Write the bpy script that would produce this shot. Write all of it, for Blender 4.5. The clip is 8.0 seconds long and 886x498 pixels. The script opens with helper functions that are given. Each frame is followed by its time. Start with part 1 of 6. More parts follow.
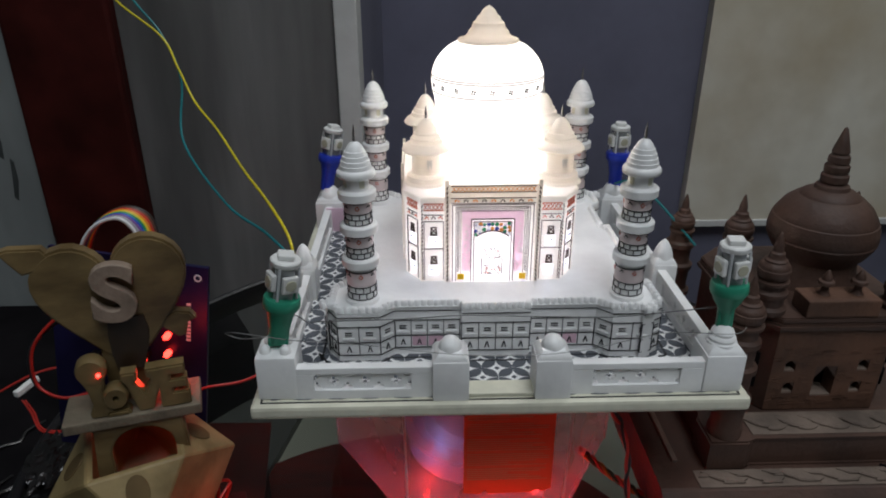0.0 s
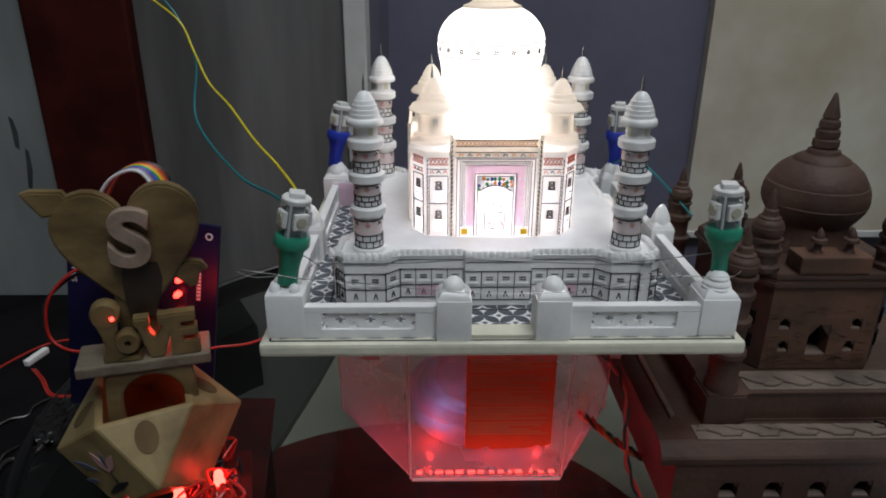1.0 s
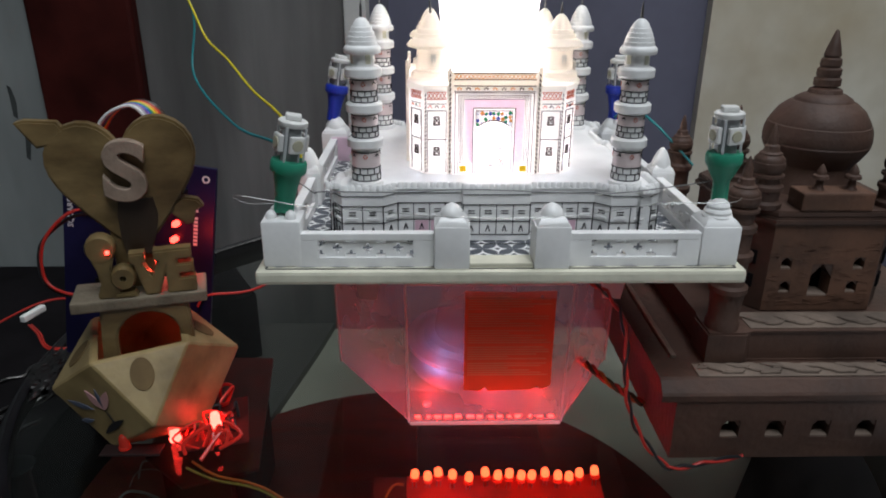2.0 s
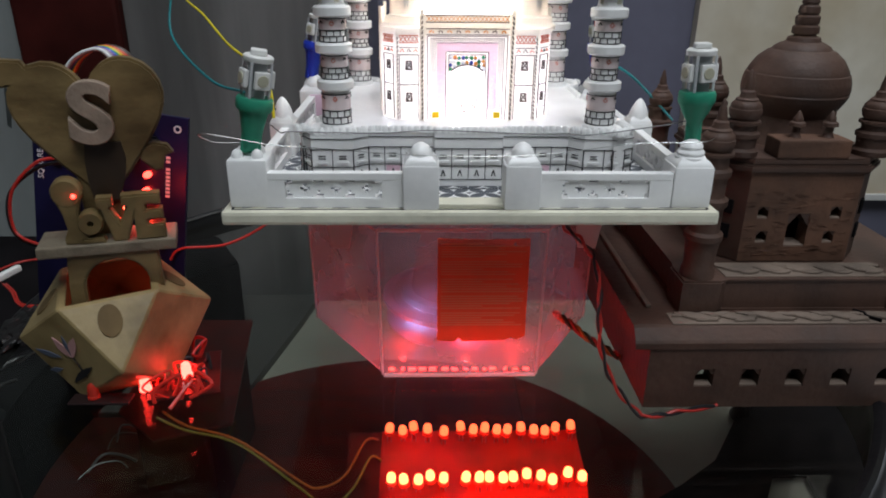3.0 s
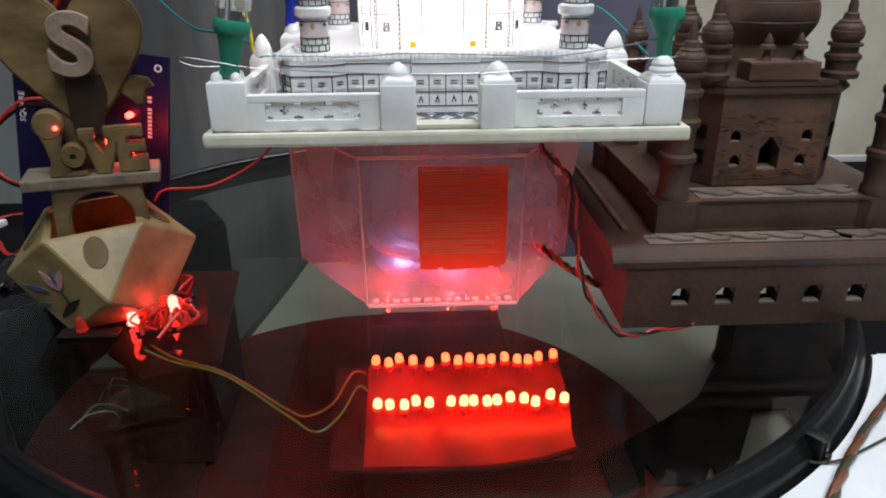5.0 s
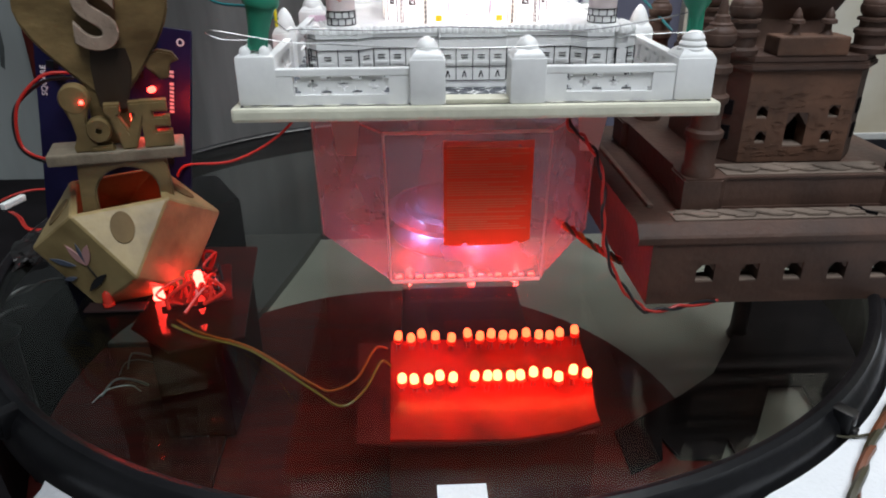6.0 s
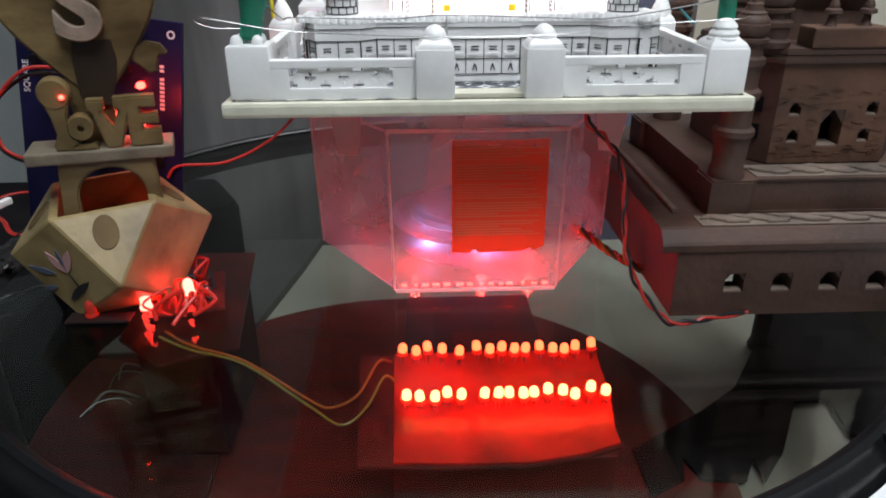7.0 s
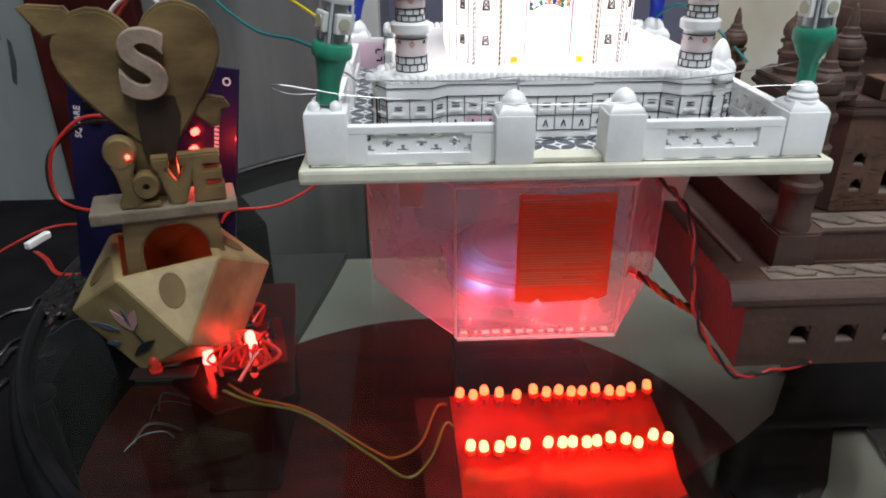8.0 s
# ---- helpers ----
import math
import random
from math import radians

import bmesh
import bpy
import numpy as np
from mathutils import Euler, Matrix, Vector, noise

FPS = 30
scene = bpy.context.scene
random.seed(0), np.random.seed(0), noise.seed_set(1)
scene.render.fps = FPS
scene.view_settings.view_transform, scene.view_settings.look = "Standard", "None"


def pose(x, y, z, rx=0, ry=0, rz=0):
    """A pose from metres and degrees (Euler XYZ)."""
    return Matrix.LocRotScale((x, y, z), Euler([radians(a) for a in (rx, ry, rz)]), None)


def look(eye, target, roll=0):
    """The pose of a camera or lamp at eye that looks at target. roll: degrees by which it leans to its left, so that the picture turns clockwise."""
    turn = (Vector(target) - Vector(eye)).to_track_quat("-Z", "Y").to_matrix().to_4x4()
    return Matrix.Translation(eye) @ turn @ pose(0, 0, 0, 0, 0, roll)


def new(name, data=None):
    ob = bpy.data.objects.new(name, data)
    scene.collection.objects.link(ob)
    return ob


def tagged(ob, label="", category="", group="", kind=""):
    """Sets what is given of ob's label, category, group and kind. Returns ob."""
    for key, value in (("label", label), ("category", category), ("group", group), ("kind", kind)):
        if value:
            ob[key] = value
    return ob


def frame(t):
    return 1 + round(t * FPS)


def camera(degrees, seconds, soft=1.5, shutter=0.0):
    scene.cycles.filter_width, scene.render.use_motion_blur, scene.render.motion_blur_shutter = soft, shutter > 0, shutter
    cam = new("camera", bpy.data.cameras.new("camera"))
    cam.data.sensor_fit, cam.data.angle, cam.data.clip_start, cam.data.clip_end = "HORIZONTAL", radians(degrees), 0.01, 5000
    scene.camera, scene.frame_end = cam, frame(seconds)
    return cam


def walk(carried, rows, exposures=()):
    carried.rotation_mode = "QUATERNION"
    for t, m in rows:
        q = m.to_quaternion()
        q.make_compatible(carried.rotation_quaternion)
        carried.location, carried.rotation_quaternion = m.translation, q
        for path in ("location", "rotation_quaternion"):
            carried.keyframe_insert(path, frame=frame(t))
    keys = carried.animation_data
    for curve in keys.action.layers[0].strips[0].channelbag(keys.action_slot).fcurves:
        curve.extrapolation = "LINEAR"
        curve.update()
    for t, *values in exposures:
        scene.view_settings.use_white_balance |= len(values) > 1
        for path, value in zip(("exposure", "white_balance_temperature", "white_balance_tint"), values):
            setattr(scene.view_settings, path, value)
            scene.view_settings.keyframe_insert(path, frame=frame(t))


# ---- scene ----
# All lengths below are in units of 2 cm (the marble slab is 6.5 of them wide), turned into metres by U.
U = 0.02
EXPOSURES = [(0.0, -0.05), (0.5, 0.05), (1.0, 0.08), (1.5, 0.37), (3.0, 0.52), (3.5, 0.62), (4.0, 0.78), (4.5, 1.0), (6.0, 1.05), (6.5, 1.3), (7.0, 1.15), (7.5, 1.35), (8.0, 1.15)]
cam = camera(65.26, 8.0, soft=1.9)
ROWS = [
    (0.0, (-0.986, -7.225, 8.739), (-0.772, 0.033, 5.381), -0.07),
    (0.5, (-0.968, -7.629, 8.350), (-0.735, -0.260, 5.243), 0.37),
    (0.7, (-1.009, -7.827, 8.125), (-0.790, -0.417, 5.120), 0.35),
    (1.0, (-1.028, -8.000, 7.821), (-0.841, -0.597, 4.795), 0.40),
    (1.5, (-0.945, -8.202, 7.419), (-0.769, -0.791, 4.411), 0.37),
    (1.7, (-0.993, -8.288, 7.173), (-0.814, -0.860, 4.208), 0.31),
    (2.8, (-0.759, -8.312, 6.273), (-0.584, -0.923, 3.212), 0.55),
    (3.0, (-0.624, -8.455, 6.177), (-0.412, -1.067, 3.116), 0.55),
    (3.2, (-0.571, -8.572, 6.159), (-0.335, -1.192, 3.082), 0.39),
    (3.5, (-0.507, -8.704, 6.129), (-0.252, -1.332, 3.031), 0.28),
    (4.0, (-0.380, -8.754, 5.801), (-0.136, -1.390, 2.686), -0.16),
    (4.5, (-0.226, -8.907, 5.624), (0.054, -1.577, 2.432), -0.38),
    (4.7, (-0.325, -9.003, 5.461), (-0.002, -1.663, 2.296), -0.38),
    (5.8, (-0.764, -8.936, 5.372), (-0.498, -1.694, 1.982), -0.41),
    (6.0, (-0.842, -9.000, 5.384), (-0.556, -1.775, 1.961), -0.31),
    (6.5, (-0.867, -8.870, 5.195), (-0.632, -1.618, 1.826), -0.43),
    (7.0, (-0.869, -8.303, 5.077), (-0.630, -1.049, 1.713), -0.36),
    (7.2, (-0.839, -8.119, 5.214), (-0.585, -0.869, 1.841), -0.32),
    (7.5, (-1.046, -8.030, 5.279), (-0.769, -0.808, 1.849), -0.36),
    (7.7, (-1.394, -7.888, 5.403), (-1.118, -0.694, 1.915), -0.33),
    (8.0, (-1.910, -7.774, 5.988), (-1.569, -0.619, 2.426), -0.29),
]
walk(cam, [(t, look(Vector(e) * U, Vector(g) * U, roll)) for t, e, g, roll in ROWS], exposures=EXPOSURES)

# ---- world and lights ----
world = bpy.data.worlds.new("room_air")
world.use_nodes = True
world.node_tree.nodes["Background"].inputs[0].default_value = (0.55, 0.6, 0.7, 1)
world.node_tree.nodes["Background"].inputs[1].default_value = 0.02
scene.world = world


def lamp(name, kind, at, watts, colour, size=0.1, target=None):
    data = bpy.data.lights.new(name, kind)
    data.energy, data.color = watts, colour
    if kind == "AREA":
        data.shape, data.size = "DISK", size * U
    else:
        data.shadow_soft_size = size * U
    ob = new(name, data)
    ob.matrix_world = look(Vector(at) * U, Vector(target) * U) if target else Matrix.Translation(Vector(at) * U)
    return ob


# Ceiling lamp of the room, high up in front of the things.
lamp("ceiling_lamp_light", "AREA", (8, -30, 68), 9.8, (0.88, 0.94, 1.0), 40, (0, 8, 0))
# Added unseen light at the back, lifts the beige wall and the platform.
lamp("added_back_light", "AREA", (20, 14, 75), 5.0, (0.95, 0.97, 1.0), 30, (4, 6, 0))
# Bulbs inside the marble model: one in the dome, one low in the hall.
lamp("dome_bulb", "POINT", (0, 3.4, 5.75), 0.095, (0.97, 0.97, 1.0), 0.3)
lamp("hall_bulb", "POINT", (0, 2.9, 4.35), 0.06, (0.72, 0.78, 1.0), 0.25)
# Lamps inside the clear box, in the cup and on the board behind it.
for x in (-1.0, 0.1, 0.9):
    lamp("strip_red_light", "POINT", (x, 2.0, 0.24), 0.009, (1.0, 0.03, 0.025), 0.07)
for x, y in ((-0.75, 2.65), (0.25, 2.45)):
    lamp("box_white_light", "POINT", (x, y, 0.27), 0.0036, (0.5, 0.52, 1.0), 0.06)
lamp("cup_red_light", "POINT", (-5.4, 1.75, 1.1), 0.0004, (1.0, 0.05, 0.02), 0.015)
lamp("board_red_light", "POINT", (-4.95, 1.95, 2.6), 0.006, (1.0, 0.04, 0.02), 0.03)


# ---- materials ----
def material(name, colour, rough=0.5, metal=0.0, vary=0.15, grain=300.0, bump=0.15, big=40.0, stretch=(1, 1, 1), second=None,
             translucent=0.0, glow=None, clear=0.0, emit=None, random_tint=0.0, coat=0.0, spec=0.5):
    m = bpy.data.materials.new(name)
    m.use_nodes = True
    n, l = m.node_tree.nodes, m.node_tree.links
    b, out = n["Principled BSDF"], n["Material Output"]
    co = n.new("ShaderNodeTexCoord")
    mp = n.new("ShaderNodeMapping")
    mp.inputs["Scale"].default_value = stretch
    l.new(co.outputs["Object"], mp.inputs["Vector"])
    fine, wide = n.new("ShaderNodeTexNoise"), n.new("ShaderNodeTexNoise")
    fine.inputs["Scale"].default_value, fine.inputs["Detail"].default_value = grain, 5
    wide.inputs["Scale"].default_value, wide.inputs["Detail"].default_value = big, 4
    for t in (fine, wide):
        l.new(mp.outputs[0], t.inputs["Vector"])
    ramp = n.new("ShaderNodeValToRGB")
    dark = second or tuple(c * (1 - 2.2 * vary) for c in colour)
    ramp.color_ramp.elements[0].position, ramp.color_ramp.elements[1].position = 0.32, 0.62
    ramp.color_ramp.elements[0].color, ramp.color_ramp.elements[1].color = (*dark, 1), (*colour, 1)
    l.new(wide.outputs["Fac"], ramp.inputs["Fac"])
    mix = n.new("ShaderNodeMix")
    mix.data_type, mix.blend_type = "RGBA", "MULTIPLY"
    mix.inputs["Factor"].default_value = min(1.0, vary * 2)
    l.new(ramp.outputs["Color"], mix.inputs["A"])
    grey = n.new("ShaderNodeMapRange")
    grey.inputs["To Min"].default_value, grey.inputs["To Max"].default_value = 0.55, 1.15
    l.new(fine.outputs["Fac"], grey.inputs["Value"])
    l.new(grey.outputs[0], mix.inputs["B"])
    colour_out = mix.outputs["Result"]
    if random_tint:
        info, hsv = n.new("ShaderNodeObjectInfo"), n.new("ShaderNodeHueSaturation")
        rng = n.new("ShaderNodeMapRange")
        rng.inputs["To Min"].default_value, rng.inputs["To Max"].default_value = 1 - random_tint, 1 + random_tint
        l.new(info.outputs["Random"], rng.inputs["Value"])
        l.new(rng.outputs[0], hsv.inputs["Value"])
        l.new(colour_out, hsv.inputs["Color"])
        colour_out = hsv.outputs["Color"]
    l.new(colour_out, b.inputs["Base Color"])
    b.inputs["Metallic"].default_value = metal
    b.inputs["Specular IOR Level"].default_value = spec
    rr = n.new("ShaderNodeMapRange")
    rr.inputs["To Min"].default_value, rr.inputs["To Max"].default_value = max(0.02, rough - 0.12), min(1, rough + 0.12)
    l.new(wide.outputs["Fac"], rr.inputs["Value"])
    l.new(rr.outputs[0], b.inputs["Roughness"])
    if coat:
        b.inputs["Coat Weight"].default_value = coat
    if bump:
        bp = n.new("ShaderNodeBump")
        bp.inputs["Strength"].default_value, bp.inputs["Distance"].default_value = bump, 0.0006
        l.new(fine.outputs["Fac"], bp.inputs["Height"])
        l.new(bp.outputs[0], b.inputs["Normal"])
    if emit:
        b.inputs["Emission Color"].default_value, b.inputs["Emission Strength"].default_value = (*emit[:3], 1), emit[3]
    last = b.outputs[0]
    if translucent:
        tr, add = n.new("ShaderNodeBsdfTranslucent"), n.new("ShaderNodeMixShader")
        if glow:
            tr.inputs["Color"].default_value = (*glow, 1)
        else:
            l.new(colour_out, tr.inputs["Color"])
        add.inputs[0].default_value = translucent
        l.new(last, add.inputs[1])
        l.new(tr.outputs[0], add.inputs[2])
        last = add.outputs[0]
    if clear:
        tp, add = n.new("ShaderNodeBsdfTransparent"), n.new("ShaderNodeMixShader")
        add.inputs[0].default_value = clear
        l.new(last, add.inputs[1])
        l.new(tp.outputs[0], add.inputs[2])
        last = add.outputs[0]
    l.new(last, out.inputs["Surface"])
    return m


def sheet_glass(name, tint, base=0.05, most=0.9, rough=0.01):
    """Clear sheet: a tinted see-through part under a gloss that grows towards grazing view."""
    m = bpy.data.materials.new(name)
    m.use_nodes = True
    n, l = m.node_tree.nodes, m.node_tree.links
    n.remove(n["Principled BSDF"])
    tp, gl, lw, mx = (n.new(k) for k in ("ShaderNodeBsdfTransparent", "ShaderNodeBsdfGlossy", "ShaderNodeLayerWeight", "ShaderNodeMixShader"))
    lw.inputs["Blend"].default_value = 0.5
    tp.inputs["Color"].default_value, gl.inputs["Roughness"].default_value = (*tint, 1), rough
    power, scale = n.new("ShaderNodeMath"), n.new("ShaderNodeMath")
    power.operation, power.inputs[1].default_value = "POWER", 5.0
    scale.operation, scale.inputs[1].default_value, scale.inputs[2].default_value = "MULTIPLY_ADD", most, base
    l.new(lw.outputs["Facing"], power.inputs[0])
    l.new(power.outputs[0], scale.inputs[0])
    l.new(scale.outputs[0], mx.inputs[0])
    l.new(tp.outputs[0], mx.inputs[1])
    l.new(gl.outputs[0], mx.inputs[2])
    l.new(mx.outputs[0], n["Material Output"].inputs["Surface"])
    return m


MARBLE = material("white_marble", (0.91, 0.91, 0.905), 0.35, vary=0.06, grain=500, bump=0.12, big=60)
MARBLE_EDGE = material("cream_marble", (0.76, 0.74, 0.6), 0.4, vary=0.09, grain=400, bump=0.2, big=70)
SHELL = material("thin_lit_marble", (0.86, 0.84, 0.8), 0.4, vary=0.04, grain=500, bump=0.08, big=60, translucent=0.55, glow=(0.96, 0.9, 0.83))
INK = material("black_ink", (0.012, 0.012, 0.014), 0.6, vary=0.1, bump=0)
INK_RED = material("red_ink", (0.72, 0.19, 0.12), 0.6, vary=0.1, bump=0, translucent=0.3)
INK_PINK = material("pink_ink", (0.97, 0.82, 0.9), 0.6, vary=0.05, bump=0, translucent=0.8)
PINK_WASH = material("pale_pink_wash", (0.78, 0.52, 0.62), 0.6, vary=0.08, bump=0)
ROSE_WASH = material("faint_rose_wash", (0.78, 0.66, 0.66), 0.45, vary=0.08, bump=0.05)
INK_GREEN = material("green_ink", (0.04, 0.34, 0.14), 0.6, vary=0.1, bump=0, translucent=0.4)
INK_BLUE = material("blue_ink", (0.06, 0.1, 0.4), 0.6, vary=0.1, bump=0, translucent=0.3)
INK_YELLOW = material("yellow_ink", (0.95, 0.7, 0.03), 0.5, vary=0.1, bump=0, translucent=0.4)
INK_ORANGE = material("orange_ink", (0.85, 0.36, 0.08), 0.5, vary=0.1, bump=0, translucent=0.4)
INLAY = material("slate_inlay", (0.11, 0.12, 0.14), 0.5, vary=0.2, grain=500, bump=0.1)
TERRACOTTA = material("brown_carved_stone", (0.078, 0.038, 0.025), 0.65, vary=0.2, grain=450, bump=0.5, big=55)
BRICKY = material("reddish_carved_stone", (0.13, 0.06, 0.034), 0.75, vary=0.22, grain=480, bump=0.6, big=75)
PALE_CARVED = material("pale_carved_stone", (0.22, 0.16, 0.125), 0.85, vary=0.2, grain=450, bump=0.6, big=70)
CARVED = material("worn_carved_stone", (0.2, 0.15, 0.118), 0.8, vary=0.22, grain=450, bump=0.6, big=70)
SOAPSTONE = material("olive_soapstone", (0.215, 0.148, 0.064), 0.34, vary=0.25, grain=350, bump=0.25, big=45, second=(0.08, 0.05, 0.02), stretch=(1, 1, 2.2))
LETTER_STONE = material("thin_olive_soapstone", (0.27, 0.195, 0.085), 0.36, vary=0.22, grain=350, bump=0.25, big=60, second=(0.14, 0.095, 0.04), translucent=0.3)
PALE_STONE = material("speckled_pale_stone", (0.3, 0.225, 0.17), 0.6, vary=0.2, grain=700, bump=0.5, big=90)
SHELF_STONE = material("speckled_brown_stone", (0.2, 0.165, 0.115), 0.7, vary=0.2, grain=700, bump=0.5, big=90)
WHITE_PLASTIC = material("white_plastic", (0.78, 0.78, 0.76), 0.35, vary=0.05, bump=0.05)
GREEN_PLASTIC = material("green_plastic", (0.045, 0.4, 0.25), 0.35, vary=0.12, bump=0.08, translucent=0.25)
BLUE_PLASTIC = material("blue_plastic", (0.02, 0.05, 0.5), 0.3, vary=0.1, bump=0.05)
CLEAR_PLASTIC = material("frosted_clear_plastic", (0.78, 0.7, 0.72), 0.35, vary=0.06, grain=200, bump=0.05, translucent=0.5, clear=0.68, spec=0.1)
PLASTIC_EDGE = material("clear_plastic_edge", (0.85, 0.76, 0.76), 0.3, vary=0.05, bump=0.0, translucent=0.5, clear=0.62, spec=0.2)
# Milkier copy of the clear edge, for edges that catch the light.
LIT_EDGE = material("lit_plastic_edge", (0.88, 0.8, 0.8), 0.3, vary=0.05, bump=0.0, translucent=0.5, clear=0.12, spec=0.4)
HOLDER = material("smoky_clear_plastic", (0.5, 0.52, 0.66), 0.35, vary=0.08, bump=0.03, translucent=0.3, clear=0.45, spec=0.04)
LUG = material("milky_clear_plastic", (0.8, 0.73, 0.72), 0.35, vary=0.06, bump=0.03, translucent=0.6, clear=0.1, spec=0.2)
LENS_CLEAR = material("clear_bulb_plastic", (0.8, 0.82, 0.84), 0.15, vary=0.05, bump=0.0, translucent=0.4, clear=0.1)
BULB_BODY = material("silvery_clear_plastic", (0.5, 0.52, 0.53), 0.2, metal=0.4, vary=0.2, grain=250, bump=0.1)
STEEL = material("steel_wire", (0.22, 0.22, 0.22), 0.45, metal=1.0, vary=0.1, bump=0)
BRIGHT_STEEL = material("bright_steel_wire", (0.5, 0.5, 0.49), 0.3, metal=1.0, vary=0.1, bump=0)
CHIP = material("yellowish_led_chip", (0.5, 0.48, 0.36), 0.4, vary=0.1, bump=0)
BLACK_PLASTIC = material("black_plastic_rim", (0.008, 0.008, 0.0095), 0.34, vary=0.2, grain=300, bump=0.2, spec=0.4)
# Dark wood reddened for the spill of the red lamps, as colour.
RED_LIT_WOOD = material("red_lit_dark_wood", (0.12, 0.012, 0.009), 0.55, spec=0.15, vary=0.25, grain=160, bump=0.06, big=30, stretch=(1, 6, 1))
DARK_WOOD = material("dark_mahogany", (0.06, 0.009, 0.007), 0.6, spec=0.15, vary=0.25, grain=160, bump=0.06, big=30, stretch=(1, 6, 1))
GREY_WOOD = material("grey_veneer", (0.2, 0.195, 0.19), 0.55, vary=0.38, grain=160, bump=0.15, big=14, stretch=(1, 1, 0.12))
PALE_WALL = material("pale_grey_paint", (0.29, 0.315, 0.31), 0.7, vary=0.35, grain=60, bump=0.2, big=9, stretch=(1, 1, 0.25))
DARK_VENEER = material("dark_grey_veneer", (0.095, 0.09, 0.085), 0.5, vary=0.22, grain=160, bump=0.15, big=14, stretch=(1, 0.2, 1))
PANE = material("thin_lit_pane", (0.9, 0.9, 0.92), 0.3, vary=0.03, grain=500, bump=0.05, translucent=0.9, glow=(0.95, 0.95, 1.0))
STRIP = material("pale_door_jamb", (0.62, 0.62, 0.6), 0.6, vary=0.06, grain=150, bump=0.1)
# Dark wall colour, lifted and tinted blue for the light of the dome.
NAVY_WALL = material("dark_bluish_wall", (0.15, 0.15, 0.21), 0.7, vary=0.1, grain=90, bump=0.1, big=8)
BEIGE_WALL = material("stained_beige_plaster", (0.72, 0.68, 0.58), 0.8, vary=0.12, grain=60, bump=0.2, big=9, second=(0.5, 0.42, 0.29))
BEIGE_FLOOR = material("beige_floor_tile", (0.32, 0.305, 0.26), 0.5, vary=0.1, grain=160, bump=0.1, big=16)
BLACK_FILM = material("black_plastic_film", (0.012, 0.011, 0.011), 0.2, vary=0.2, grain=200, bump=0.3)
DULL_BLACK = material("dull_black", (0.009, 0.008, 0.009), 0.9, vary=0.2, grain=500, bump=0.15, spec=0.05)
GREY_CLOTH = material("pale_grey_cloth", (0.34, 0.35, 0.37), 0.85, vary=0.12, grain=900, bump=0.4, big=30)
WHITE_CLOTH = material("white_cloth", (0.75, 0.77, 0.8), 0.85, vary=0.06, grain=900, bump=0.4, big=30)
LABEL_RED = material("orange_red_paper", (0.95, 0.16, 0.06), 0.6, vary=0.06, grain=300, bump=0.1, translucent=0.5, glow=(0.9, 0.22, 0.12))
LABEL_PRINT = material("faded_label_print", (0.95, 0.42, 0.24), 0.6, vary=0.1, bump=0, translucent=0.5, glow=(0.9, 0.42, 0.25))
PCB = material("violet_circuit_board", (0.012, 0.011, 0.055), 0.4, vary=0.2, grain=600, bump=0.15, coat=0.1, spec=0.3)
PCB_DARK = material("dark_circuit_board", (0.02, 0.004, 0.004), 0.6, vary=0.2, grain=500, bump=0.2)
# Red lamp light on the dark module and maroon boards is in this colour.
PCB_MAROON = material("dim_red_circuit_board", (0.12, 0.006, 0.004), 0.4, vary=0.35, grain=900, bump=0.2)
# Board red raised so that the glow of the lamps is in the colour.
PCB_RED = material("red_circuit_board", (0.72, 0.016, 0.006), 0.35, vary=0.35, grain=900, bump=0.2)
SILK = material("white_print", (0.7, 0.7, 0.72), 0.6, vary=0.05, bump=0)
RED_WIRE = material("red_wire", (0.42, 0.025, 0.018), 0.4, vary=0.1, bump=0)
# Red wire made brighter, the light of the lamp beside it in the colour.
LIT_JUMPER = material("lamp_lit_red_wire", (0.6, 0.025, 0.015), 0.35, vary=0.1, bump=0)
BLACK_WIRE = material("black_wire", (0.015, 0.015, 0.017), 0.4, vary=0.1, bump=0)
YELLOW_WIRE = material("yellow_wire", (0.72, 0.6, 0.02), 0.4, vary=0.1, bump=0)
TEAL_WIRE = material("teal_wire", (0.01, 0.2, 0.22), 0.4, vary=0.1, bump=0)
ORANGE_WIRE = material("orange_wire", (0.42, 0.1, 0.015), 0.4, vary=0.1, bump=0)
GREENISH_WIRE = material("olive_wire", (0.22, 0.17, 0.03), 0.4, vary=0.1, bump=0)
DARK_WIRE = material("dark_olive_wire", (0.05, 0.045, 0.025), 0.4, vary=0.15, bump=0)
BROWN_WIRE = material("brown_wire", (0.16, 0.05, 0.02), 0.4, vary=0.15, bump=0)
RED_LED = material("red_led", (0.9, 0.08, 0.05), 0.2, vary=0.05, bump=0, translucent=0.5, clear=0.2)
RED_LED_ON = material("lit_red_led", (0.9, 0.1, 0.05), 0.25, vary=0.05, bump=0, emit=(1.0, 0.1, 0.03, 12.5))
RED_LED_DIM = material("dimly_lit_red_led", (0.9, 0.08, 0.05), 0.25, vary=0.05, bump=0, emit=(1.0, 0.09, 0.03, 3.2))
RED_LAMP_ON = material("lit_red_lamp", (0.9, 0.05, 0.05), 0.3, vary=0.05, bump=0, emit=(1.0, 0.035, 0.025, 13.0))
RED_CHIP_ON = material("lit_red_chip", (0.9, 0.05, 0.05), 0.3, vary=0.05, bump=0, emit=(1.0, 0.03, 0.022, 7.0))
RED_DOT_ON = material("lit_red_indicator", (0.9, 0.05, 0.05), 0.3, vary=0.05, bump=0, emit=(1.0, 0.03, 0.02, 9.0))
GLASS = sheet_glass("table_glass", (0.88, 0.91, 0.89), 0.033, 0.8)
